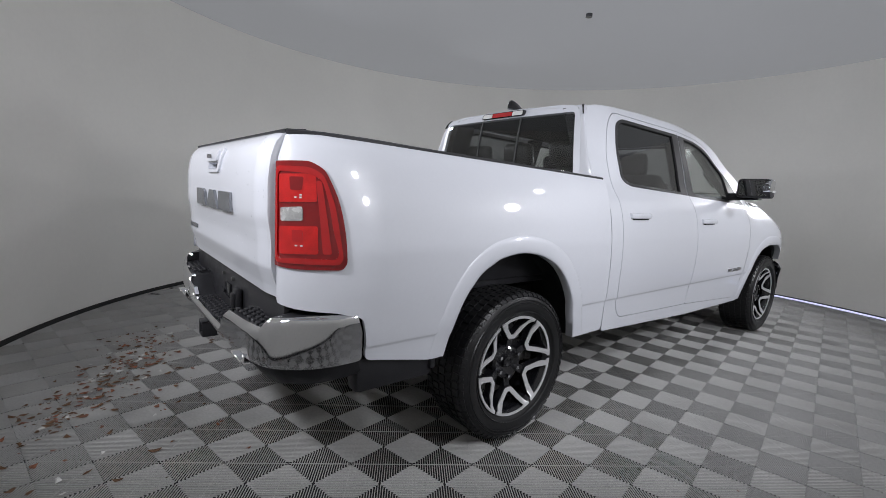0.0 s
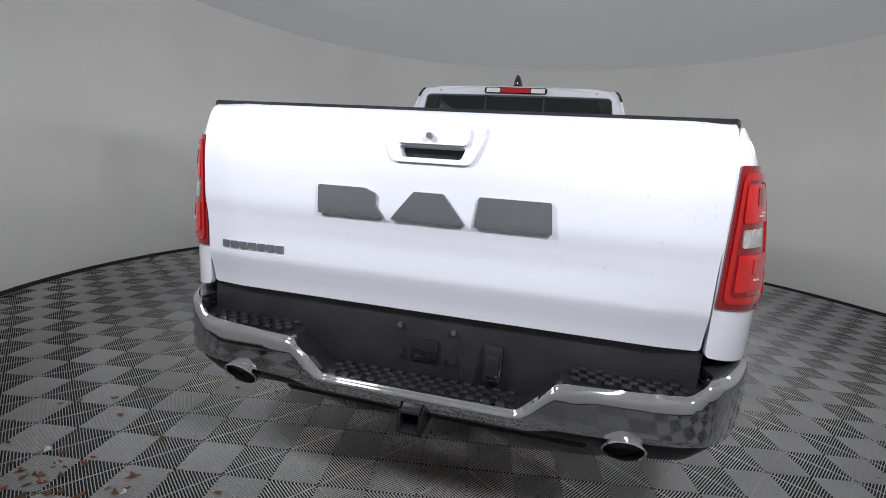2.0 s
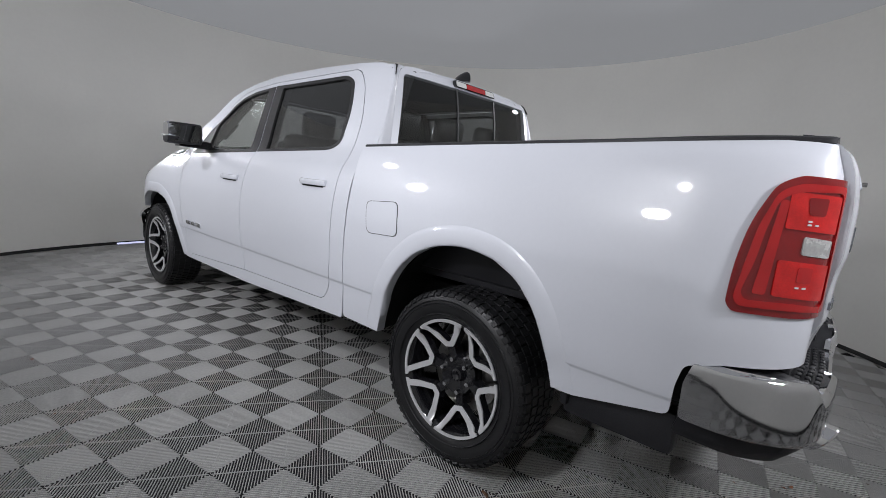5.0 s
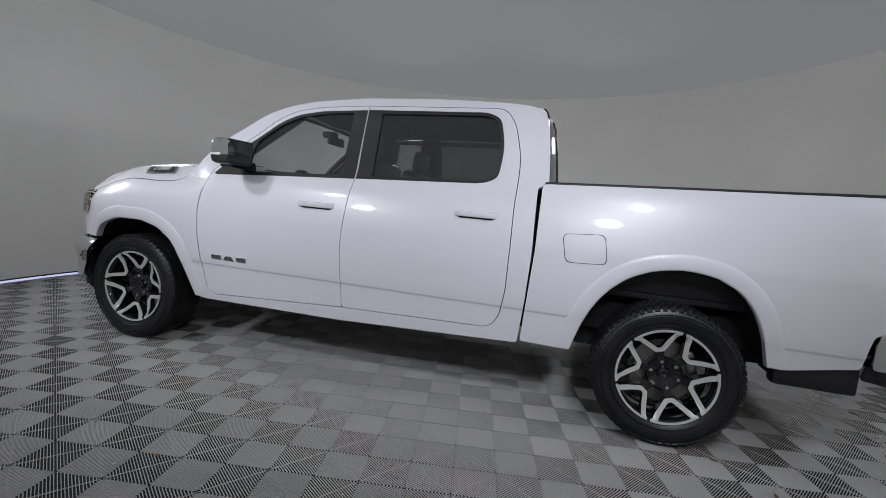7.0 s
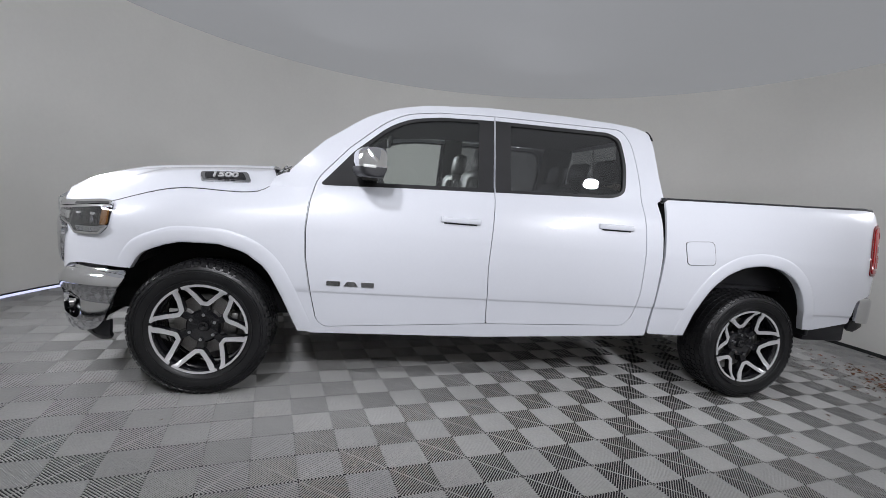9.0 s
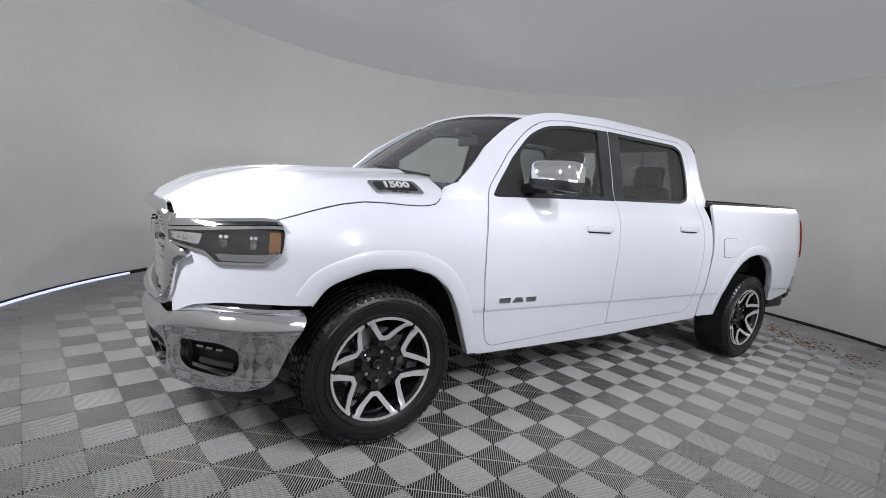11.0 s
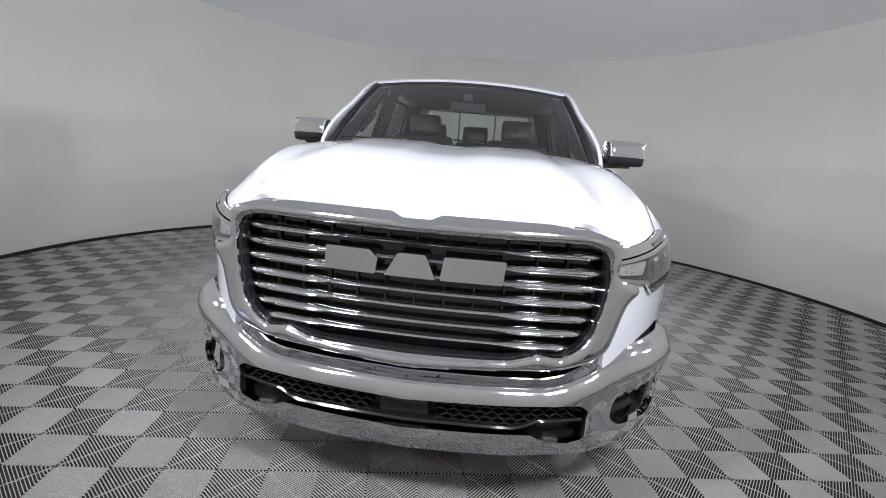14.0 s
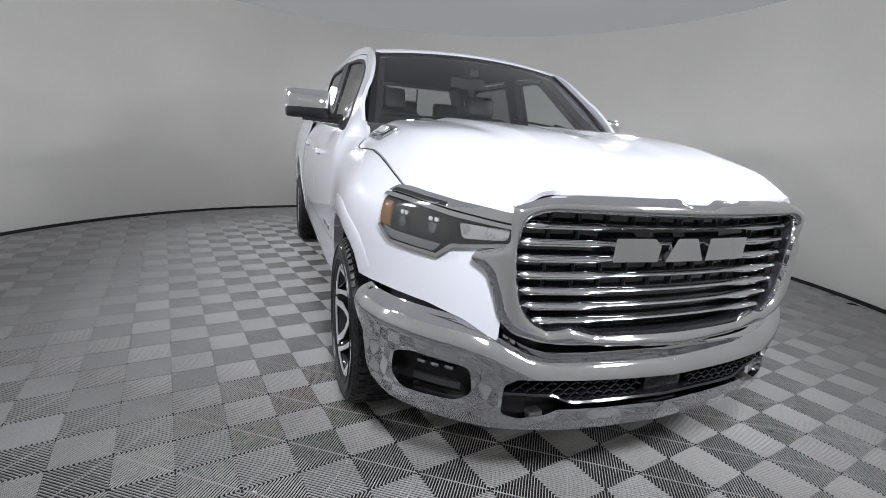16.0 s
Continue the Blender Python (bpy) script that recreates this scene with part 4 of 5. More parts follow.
for zc in (1.018, .964, .912, .858, .806, .755, .704):
    bm = bmesh.new()
    w = width_at(zc) + .004
    pts = [-w + 2 * w * i / 40 for i in range(41)]

    def bar_sec(i, x):
        k = smooth01((abs(x) - .25) / .12)
        h, d = .007 + .0065 * k, .016 + .014 * k
        tip = smooth01((w - abs(x)) / .03) * .75 + .25
        h *= tip
        y0 = grille_face(x, zc)[1] - .046 - .02 * (1 - smooth01((w - abs(x)) / .05))
        return [(x, y0, zc - h), (x, y0 + d * .8, zc - h * .8), (x, y0 + d, zc), (x, y0 + d * .75, zc + h * .8), (x, y0, zc + h)]
    sweep(bm, pts, bar_sec)
    part("grille_bar", bm, CHROME, grille, smooth=60)
for k, zc in enumerate((1.042, .991, .885, .832)):
    for i in range(-5, 6):
        x = i * .098
        if abs(x) > width_at(zc) - .06 or (zc < 1.0 and zc > .9 and abs(x) < .33):
            continue
        bm = bmesh.new()
        block(bm, (x, grille_face(x, zc)[1] - .068, zc), (.005, .014, .035), .001)
        part("grille_fin", bm, BLACK, grille)
front_y = lambda x: grille_face(x, .95)[1] - .032
for loop in ([(-.285, .908), (-.290, .985), (-.095, .985), (-.085, .908)], [(-.072, .908), (-.035, .985), (.052, .985), (.095, .908)], [(.125, .908), (.118, .960), (.145, .985), (.292, .985), (.296, .908)]):
    bm = bmesh.new()
    slab(bm, rounded(loop, .005), lambda a, b, d: (a, front_y(a) + d, b), .018)
    part("grille_badge", bm, CHROME, grille, "chrome badge slab", smooth=20)

def lamp_place(s):
    """The flank under a headlamp, whose outer end is drawn in and raised."""
    f = side(s)
    return lambda u, v: f(4.32 - (4.32 - u) * .77 if u < 4.32 else u, v + .011 * smooth01((4.50 - u) / .3) * min(max((v - .93) / .12, 0), 1))


for s in (-1, 1):
    S = lamp_place(s)
    o2 = lambda m: (s, 1, 0)
    head = sheet("headlamp", [rounded(HEAD_LAMP, .012)], S, GLOSS_BLACK, truck, "clear headlamp with chrome brow and amber side marker", out=o2, thick=0.03, lift=0.003, step=0.03)
    sheet("upper_trim", [rounded([(4.102, 1.048), (4.4, 1.040), (4.72, 1.020), (4.725, 1.047), (4.4, 1.064), (4.2, 1.070), (4.126, 1.067)], .006)], S, CHROME, head, "broad chrome brow", out=o2, thick=0.012, lift=0.018, step=0.02)
    sheet("daylight_bar", [rounded([(4.100, 1.044), (4.102, 1.034), (4.4, 1.025), (4.715, 1.004), (4.718, 1.015), (4.4, 1.036)], .003)], S, CHROME, head, out=o2, thick=0.012, lift=0.020, step=0.02)
    sheet("daylight_strip", [rounded([(4.135, 1.058), (4.44, 1.050), (4.445, 1.040), (4.125, 1.048)], .003)], S, HOUSING, head, "dark daytime light strip", out=o2, thick=0.006, lift=0.0195, step=0.02)
    sheet("side_marker", [rounded([(4.120, 1.026), (4.120, .962), (4.143, .952), (4.186, .950), (4.178, 1.023)], .008)], S, AMBER, head, "amber side marker", out=o2, thick=0.01, lift=0.010, step=0.03)
    for a0, a1, nm in ((4.215, 4.320, "small_bowl"), (4.330, 4.490, "projector_bowl")):
        bowl = sheet(nm, [rounded([(a0 + .006, .944), (a1 - .02, .940), (a1, 1.010), (a0, 1.014)], .012)], S, HOUSING, head, out=o2, thick=0.006, lift=0.005, step=0.03)
        c0 = (a0 + a1) / 2
        for rr, lift, mt, nm2 in ((.031, .008, GLOSS_BLACK, "projector_ring"), (.019, .0105, MIRROR_GREY, "projector_lens")):
            sheet(nm2, [[(c0 + rr * math.cos(q * math.pi / 12), .974 + rr * .95 * math.sin(q * math.pi / 12)) for q in range(24)]], S, mt, bowl, out=o2, thick=0.006, lift=lift, step=0.02)
        for q in range(2):
            m = c0 - .020 + q * .024
            sheet("led_square", [rounded([(m, .995), (m + .015, .994), (m + .015, 1.006), (m, 1.007)], .003)], S, CLEAR, bowl, out=o2, thick=0.004, lift=0.011, step=0.03)
    sheet("reflector_wing", [rounded([(4.53, .958), (4.69, .968), (4.70, 1.000), (4.51, 1.004)], .014)], S, REFLECTOR, head, "bright inner reflector", out=o2, thick=0.01, lift=0.008, step=0.02)
    sheet("lower_ledge", [rounded([(4.14, .942), (4.20, .912), (4.42, .900), (4.45, .928), (4.21, .940), (4.15, .950)], .004)], S, CHROME, head, out=o2, thick=0.008, lift=0.008, step=0.03)
    sheet("lower_trim", [rounded([(4.112, .950), (4.19, .899), (4.44, .884), (4.50, .925), (4.70, .95), (4.705, .962), (4.49, .937), (4.435, .897), (4.20, .909), (4.125, .955)], .004)], S, CHROME, head, out=o2, thick=0.01, lift=0.015, step=0.03)
    sheet("lens_cover", [rounded([(4.115, 1.030), (4.120, .950), (4.20, .908), (4.435, .897), (4.49, .935), (4.70, .958), (4.71, 1.005), (4.4, 1.026)], .012)], S, LENS, head, out=o2, thick=0.003, lift=0.0165, step=0.03)
    # hood badge
    def flank(u, v):
        """On the sloping edge of the hood: u along, v across, from the upper to the lower edge."""
        p = hood(.745 + v, u)
        return (s * p[0], p[1], p[2])
    plate = [(3.755, .036), (3.495, .034), (3.455, .106), (3.730, .112)]
    hb = sheet("hood_badge", [rounded(plate, .02)], flank, SATIN, truck, "silver vent badge on the hood's edge", out=lambda m: (s, 0, 1), thick=0.008, lift=0.010, step=0.05)
    sheet("badge_face", [rounded([(3.728, .050), (3.515, .048), (3.487, .092), (3.712, .096)], .012)], flank, GLOSS_BLACK, hb, out=lambda m: (s, 0, 1), thick=0.004, lift=0.013, step=0.05)
    txt = bpy.data.curves.new("badge_number", "FONT")
    txt.body, txt.size, txt.extrude, txt.align_x, txt.align_y, txt.offset = "1500", .060, .003, "CENTER", "CENTER", .0018
    tob = new("badge_number", txt)
    bpy.context.view_layer.update()
    mesh = bpy.data.meshes.new_from_object(tob.evaluated_get(bpy.context.evaluated_depsgraph_get()))
    bpy.data.objects.remove(tob)
    nrm = (Vector(flank(3.59, .04)) - Vector(flank(3.59, .09)))
    along = (Vector(flank(3.50, .070)) - Vector(flank(3.70, .073))).normalized() * (-s)
    upv = nrm.normalized()
    upv = (upv - along * upv.dot(along)).normalized()
    outn = along.cross(upv)
    ctr = Vector(flank(3.610, .0715)) + outn * .0165
    mesh.transform(Matrix.Translation(ctr) @ Matrix((along, upv, outn)).transposed().to_4x4() @ Matrix.Diagonal((1.25, 1, 1, 1)))
    link("badge_number", mesh, MACHINED, hb, "silver number")
    for q in range(3):
        sheet("badge_bar", [rounded([(3.64 - q * .035, .100), (3.615 - q * .035, .0995), (3.615 - q * .035, .1045), (3.64 - q * .035, .105)], .001)], flank, BLACK, hb, out=lambda m: (s, 0, 1), thick=0.003, lift=0.012, step=0.05)

half = [(0, FB_TOP(0), 0)] + [(i * .03, FB_TOP(i * .03), 0) for i in range(1, 41)] + [(1.25, .708, .02), (1.258, .67), (1.20, .56), (1.145, .42, .03), (1.10, .375, .03), (1.0, .345), (.80, .330), (.61, .322), (.35, .303), (0, .298)]
intake = mirrored([(0, .512), (.58, .528, .02), (.618, .50), (.622, .39, .02), (.56, .372, .01), (.47, .385, .01), (.43, .405, .01), (0, .395)])
foglp = [(.725, .545), (.915, .560), (.992, .535), (.998, .450), (.955, .408), (.760, .415), (.712, .450)]


def below_top(loop, n=0.03):
    """The loop in heights below the bumper's upper edge, with short steps."""
    out = []
    for a, b in zip(loop, loop[1:] + loop[:1]):
        k = max(1, math.ceil(math.hypot(b[0] - a[0], b[1] - a[1]) / n))
        out += [(a[0] + (b[0] - a[0]) * i / k, a[1] + (b[1] - a[1]) * i / k) for i in range(k)]
    return [(x, z - FB_TOP(abs(x))) for x, z in out]


bump = sheet("front_bumper", [below_top(rounded(mirrored(half), .012)), below_top(rounded(intake, .012)), below_top(rounded(foglp, .025)), below_top(rounded([(-x, z) for x, z in foglp], .025))], lambda u, w: front_bar(u, w + FB_TOP(abs(u))), CHROME, truck, "chrome front bumper with fog lamp pockets", out=(0, 1, 0), thick=0.025, step=0.012)
for s in (-1, 1):
    # black sheet added behind the gap over the bumper, to draw its shade
    gap_strip = [(i * .05, FB_TOP(i * .05) - .03) for i in range(10, 23)] + [(i * .05, FB_TOP(i * .05) + .018) for i in range(22, 9, -1)]
    sheet("bumper_gap_seal", [[(s * a, b) for a, b in gap_strip]], wrap(FB_X, FB_Y, lambda z, a: -.07), BLACK, bump, out=(s, 1, 0), thick=0.01, step=0.05)
bm = bmesh.new()
sweep(bm, [-.66 + i * 1.32 / 24 for i in range(25)], lambda i, u: [(front_bar(u, .45)[0], front_bar(u, .45)[1] - d, z) for d, z in ((.07, .35), (.07, .55), (.085, .55), (.085, .35))])
part("intake_backing", bm, BLACK, bump)
for sx in (-1, 1):
    for r in range(5):
        for c in range(11):
            u = sx * (.125 + c * .043 + (.0215 if r % 2 else 0))
            z = .434 + r * .019
            if abs(u) > .590 or (r == 0 and abs(u) > .40):
                continue
            bm = bmesh.new()
            p = front_bar(u, .45)
            for a in (-1, 1):
                block(bm, (p[0] + a * .0105, p[1] - .040, z), (.028, .03, .0060), .001, pose(0, 0, 0, 0, a * 26, 0))
            part("intake_mesh", bm, GLOSS_BLACK, bump)
bm = bmesh.new()
sweep(bm, [-.61 + i * 1.22 / 30 for i in range(31)], lambda i, u: [(front_bar(u, .45)[0], front_bar(u, .45)[1] - d, z + .030 * smooth01((abs(u) - .38) / .07)) for d, z in ((.018, .418), (.012, .424), (.018, .430), (.060, .430), (.060, .418))])
part("intake_bar", bm, GLOSS_BLACK, bump, "gloss black bar under the mesh")
bm = bmesh.new()
block(bm, (0, front_bar(0, .45)[1] - .05, .455), (.17, .03, .105), .01)
part("radar_cover", bm, GLOSS_BLACK, bump, "gloss black sensor cover")
for s in (-1, 1):
    bm = bmesh.new()
    us = [.70 + i * .32 / 8 for i in range(9)]
    sweep(bm, us, lambda i, u: [tuple(Vector(front_bar(s * u, z)) - Vector((s * .55, .55, 0)) * d) for d, z in ((.10, .40), (.10, .565), (.13, .565), (.13, .40))])
    pocket = part("fog_pocket", bm, DARK, bump, "black fog lamp pocket")
    bm = bmesh.new()
    sweep(bm, [.77 + i * .17 / 6 for i in range(7)], lambda i, u: [tuple(Vector(front_bar(s * u, z)) - Vector((s * .55, .55, 0)) * d) for d, z in ((.07, .425), (.08, .445), (.10, .45), (.10, .42))])
    part("pocket_ledge", bm, DARK, pocket)
    for k in range(3):
        bm = bmesh.new()
        u = .80 + k * .048
        c = Vector(front_bar(s * u, .512)) - Vector((s * .55, .55, 0)) * .05
        block(bm, c, (.034, .03, .014), .005, pose(0, 0, 0, 0, 0, -s * 48))
        part("fog_led", bm, SATIN, pocket)
    bm = bmesh.new()
    block(bm, (s * .50, front_bar(.5, .36)[1] - .01, .392), (.05, .04, .018), .006)
    part("tow_hook", bm, STEEL, bump)
half = [(0, .33), (.61, .345), (1.0, .36), (1.14, .42), (1.14, .30, .03), (1.0, .265), (.6, .245), (0, .235)]
sheet("front_valance", [rounded(mirrored(half), .01)], wrap(FB_X, FB_Y, lambda z, a: -.055 - max(0, .33 - z) * .9), BLACK, bump, out=(0, 1, 0), thick=0.02, step=0.05)

# ---- windshield surround, wipers, cowl ----
bm = bmesh.new()
sweep(bm, [-.83 + i * 1.66 / 20 for i in range(21)], lambda i, x: [(x, 3.43 - .12 * (x / .85) ** 2, 1.325), (x, 3.24 + .14 * (1 - (x / .85) ** 2), 1.338 - .02 * abs(x)), (x, 3.20 + .14 * (1 - (x / .85) ** 2), 1.28), (x, 3.43 - .12 * (x / .85) ** 2, 1.27)])
part("cowl", bm, BLACK, truck)
for x0, x1 in ((-.62, .02), (.10, .72)):
    bm = bmesh.new()
    p0, p1 = Vector(shield(x0 / .8, .035)) + Vector((0, .03, .012)), Vector(shield(x1 / .8, .07)) + Vector((0, .02, .018))
    rod(bm, p0, p1, .007, .005, 8)
    rod(bm, p0 + Vector((0, .03, -.03)), p0.lerp(p1, .55) + Vector((0, .012, .010)), .009, .006, 8)
    part("wiper", bm, TRIM, truck)
for s in (-1, 1):
    bm = bmesh.new()
    sweep(bm, [i / 10 for i in range(11)], lambda i, t: [tuple(Vector(shield(s * (.985 + d), t)) + Vector((0, o * .5, o))) for d, o in ((-.02, .004), (.018, .008), (.02, -.02), (-.02, -.02))])
    part("windshield_seal", bm, TRIM, truck)
bm = bmesh.new()
sweep(bm, [-.98 + i * 1.96 / 20 for i in range(21)], lambda i, q: [tuple(Vector(shield(q, t)) + Vector((0, o * .5, o))) for t, o in ((.945, .002), (.985, .004), (.985, -.015), (.945, -.012))])
part("windshield_band", bm, TRIM, truck)
bm = bmesh.new()
sweep(bm, [-1.0 + i * 2.0 / 20 for i in range(21)], lambda i, q: [tuple(Vector(shield(q, t)) + Vector((0, dy, dz))) for t, dy, dz in ((.980, .004, .000), (.985, .010, .010), (1.0, .004, .017), (1.0, -.04, .012), (1.0, -.03, -.01))])
part("roof_lip", bm, WHITE, truck, smooth=60)

# ---- mirrors ----
for s in (-1, 1):
    bm = bmesh.new()

    def pod(i, t):
        """Rounded-box rings from the inner to the outer end of the mirror's shell."""
        k = max(1 - abs(2 * t - 1) ** 5, 0) ** .4 * .45 + .55
        ring = []
        for j in range(20):
            a = 2 * math.pi * j / 20
            c, d = math.cos(a), math.sin(a)
            y = 2.775 - .02 * t + (.110 if c > 0 else .065) * math.copysign(abs(c) ** .55, c) * (k if c > 0 else 1) * (1 - .25 * t * (c > 0))
            ring.append((s * (.965 + .250 * t), y, 1.424 + .082 * math.copysign(abs(d) ** .5, d) * (.3 * k + .7)))
        return ring
    sweep(bm, [0, .03, .08, .15, .3, .5, .7, .85, .93, .975, 1], pod)
    mir = part("side_mirror", bm, CHROME, truck, "chrome-capped side mirror", smooth=50)
    bm = bmesh.new()

    def skirt(i, t):
        """The lower half of the shell, a little proud of it."""
        return [(x + (s * .0015 if t > .5 else -s * .0015), 2.775 + (y - 2.775) * 1.02, min(1.424 + (z - 1.424) * 1.02, 1.398)) for x, y, z in pod(i, t)]
    sweep(bm, [0, .03, .08, .15, .3, .5, .7, .85, .93, .975, 1], skirt)
    part("mirror_skirt", bm, BLACK, mir, "black lower half of the mirror")
    bm = bmesh.new()
    slab(bm, rounded([(.972, 1.346), (1.210, 1.346), (1.210, 1.502), (.972, 1.502)], .03), lambda a, b, d: (s * a, 2.712 - d, b), .012)
    part("mirror_frame", bm, BLACK, mir)
    bm = bmesh.new()
    slab(bm, rounded([(.985, 1.359), (1.198, 1.359), (1.198, 1.489), (.985, 1.489)], .025), lambda a, b, d: (s * a, 2.699 - d, b), .004)
    part("mirror_glass", bm, MIRROR, mir)
    bm = bmesh.new()
    sweep(bm, [i / 6 for i in range(7)], lambda i, t: [(s * (.885 + .24 * t), 2.775 + .045 * a, 1.345 + .03 * b + .012 * t) for a, b in ((-1, -1), (1, -1), (1, .3), (.5, 1), (-.7, 1))])
    part("mirror_arm", bm, GLOSS_BLACK, mir)
    bm = bmesh.new()
    block(bm, (s * 1.21, 2.78, 1.40), (.02, .07, .016), .005)
    part("turn_signal", bm, CLEAR, mir)

# ---- underbody and wheel wells ----
bm = bmesh.new()
block(bm, (0, 2.0, .52), (1.66, 2.1, .22), .03)
block(bm, (0, 1.0, .50), (1.1, 4.2, .14), .03)
block(bm, (0, -.2, .62), (1.3, 1.7, .2), .03)
block(bm, (0, 4.15, .58), (1.1, .7, .40), .04)
part("underbody", bm, DARK, truck)
bm = bmesh.new()
for y in (0.0, 3.672):
    rod(bm, (-.80, y, .38), (.80, y, .38), .045)
bmesh.ops.create_uvsphere(bm, u_segments=16, v_segments=10, radius=.14, matrix=Matrix.Translation((0, 0, .38)))
part("axle", bm, DARK, truck)
for s in (-1, 1):
    for arch, c in ((ARCH_R, (0.0, .45)), (ARCH_F, (3.60, .40))):
        bm = bmesh.new()
        pts = [(p[0], p[1]) for p in arch]
        sweep(bm, pts, lambda i, p: [(s * x, c[0] + (p[0] - c[0]) * k, c[1] + (p[1] - c[1]) * k) for x, k in ((.935, 1.0), (.90, 1.03), (.55, 1.06), (.52, 1.10), (.90, 1.08))])
        block(bm, (s * .54, c[0], .72), (.03, 1.06, .66), .01)
        part("wheel_well", bm, DARK, truck)
for s in (-1, 1):
    bm = bmesh.new()
    block(bm, (s * .86, -.52, .55), (.20, .03, .14), .01)
    part("mud_flap", bm, BLACK, truck)
    # black block added to fill the dark area below the rear quarter
    bm = bmesh.new()
    block(bm, (s * .895, -.70, .515), (.09, .38, .15), .02)
    part("lower_sill", bm, BLACK, truck)

# ---- cabin ----
bm = bmesh.new()
block(bm, (0, 1.9, .70), (1.75, 2.2, .06), .02)
part("cabin_floor", bm, CABIN, truck)
bm = bmesh.new()
sweep(bm, [-.80 + i * 1.6 / 16 for i in range(17)], lambda i, x: [(x, 3.25, 1.29 - .015 * (x / .8) ** 2), (x, 2.92, 1.315 + .02 * math.exp(-((x + .38) / .18) ** 2)), (x, 2.80, 1.28 + .02 * math.exp(-((x + .38) / .18) ** 2)), (x, 2.78, 1.15), (x, 2.95, .95), (x, 3.25, .9)])
part("dashboard", bm, CABIN, truck)
bm = bmesh.new()
wheel_m = Matrix.Translation((-.38, 2.62, 1.20)) @ pose(0, 0, 0, 65, 0, 0)
rings = []
for k in range(36):
    a = 2 * math.pi * k / 36
    rings.append([bm.verts.new(wheel_m @ Vector(((.185 + .016 * math.cos(b)) * math.cos(a), (.185 + .016 * math.cos(b)) * math.sin(a), .016 * math.sin(b)))) for b in [2 * math.pi * j / 8 for j in range(8)]])
for k in range(36):
    a, b = rings[k], rings[(k + 1) % 36]
    for j in range(8):
        bm.faces.new((a[j], a[(j + 1) % 8], b[(j + 1) % 8], b[j]))
for a in (0, 180, 270):
    d = Vector((math.cos(radians(a)), math.sin(radians(a)), 0))
    rod(bm, wheel_m @ (d * .04), wheel_m @ (d * .18), .016, seg=8)
rod(bm, wheel_m @ Vector((0, 0, -.03)), wheel_m @ Vector((0, 0, .03)), .06)
rod(bm, wheel_m @ Vector((0, 0, .02)), Vector((-.38, 2.9, 1.12)), .035)
part("steering_wheel", bm, CABIN, truck)


def seat(x, y, w):
    bm = bmesh.new()
    block(bm, (x, y + .24, .93), (w, .52, .16), .05)
    block(bm, (x, y - .06, 1.20), (w, .14, .58), .055, pose(0, 0, 0, 12, 0, 0))
    for sx in (-1, 1):
        block(bm, (x + sx * w * .45, y - .03, 1.18), (.07, .17, .48), .03, pose(0, 0, 0, 12, 0, 0))
    block(bm, (x, y - .14, 1.57), (min(w, .27), .09, .18), .035, pose(0, 0, 0, 8, 0, 0))
    for sx in (-.05, .05):
        rod(bm, (x + sx, y - .13, 1.44), (x + sx, y - .14, 1.54), .006, seg=8)
    block(bm, (x, y + .2, .80), (w * .85, .45, .12), .03)
    part("seat", bm, SEATS, truck, "black leather seat", smooth=50)


seat(-.40, 2.10, .52)
seat(.40, 2.10, .52)
for x in (-.45, 0, .45):
    seat(x, 1.12, .44)
bm = bmesh.new()
block(bm, (0, 2.3, .92), (.28, .8, .34), .04)
part("centre_console", bm, CABIN, truck)
bm = bmesh.new()
block(bm, (0, 2.62, 1.665), (.26, .035, .075), .015)
block(bm, (0, 2.68, 1.72), (.07, .12, .05), .01)
part("rear_view_mirror", bm, CABIN, truck)
sheet("headliner", [mirrored([(0, .80), (.60, .84), (.64, 1.4), (.64, 2.1), (.62, 2.58), (0, 2.66)])], lambda x, y: (x, y, roof(x, y)[2] - .045), LINING, truck, out=(0, 0, -1), thick=.01)
for s in (-1, 1):
    bm = bmesh.new()
    block(bm, (s * .80, 2.05, 1.00), (.08, 2.2, .56), .03)
    part("door_card", bm, CABIN, truck)
    bm = bmesh.new()
    sweep(bm, [1.26, 1.4, 1.55, 1.7, 1.82], lambda i, z: [(s * (PROF_CAB(z) - d), y, z) for d, y in ((.025, 1.88), (.025, 2.06), (.075, 2.05), (.075, 1.89))])
    part("pillar_trim", bm, CABIN, truck)
    bm = bmesh.new()
    sweep(bm, [1.30, 1.45, 1.6, 1.75, 1.85], lambda i, z: [(s * (PROF_CAB(z) - .05 - d), y, z) for d, y in ((.01, .84), (.01, 1.05), (.10, 1.02), (.14, .80))])
    part("rear_pillar_trim", bm, CABIN, truck)
    bm = bmesh.new()
    p0, p1 = Vector(shield(s * .97, 0)), Vector(shield(s * .97, 1))
    sweep(bm, [i / 5 for i in range(6)], lambda i, t: [tuple(p0.lerp(p1, t) + Vector((s * dx, dy, dz))) for dx, dy, dz in ((.0, -.02, -.02), (-.05, -.03, -.03), (-.03, -.11, -.06), (.03, -.10, -.05))])
    part("front_pillar_trim", bm, CABIN, truck)
    bm = bmesh.new()
    q = p0.lerp(p1, .55) + Vector((-s * .075, -.055, -.055))
    rod(bm, p0.lerp(p1, .35) + Vector((-s * .07, -.05, -.05)), p0.lerp(p1, .62) + Vector((-s * .07, -.05, -.05)), .014, seg=8)
    part("grab_handle", bm, CABIN, truck)
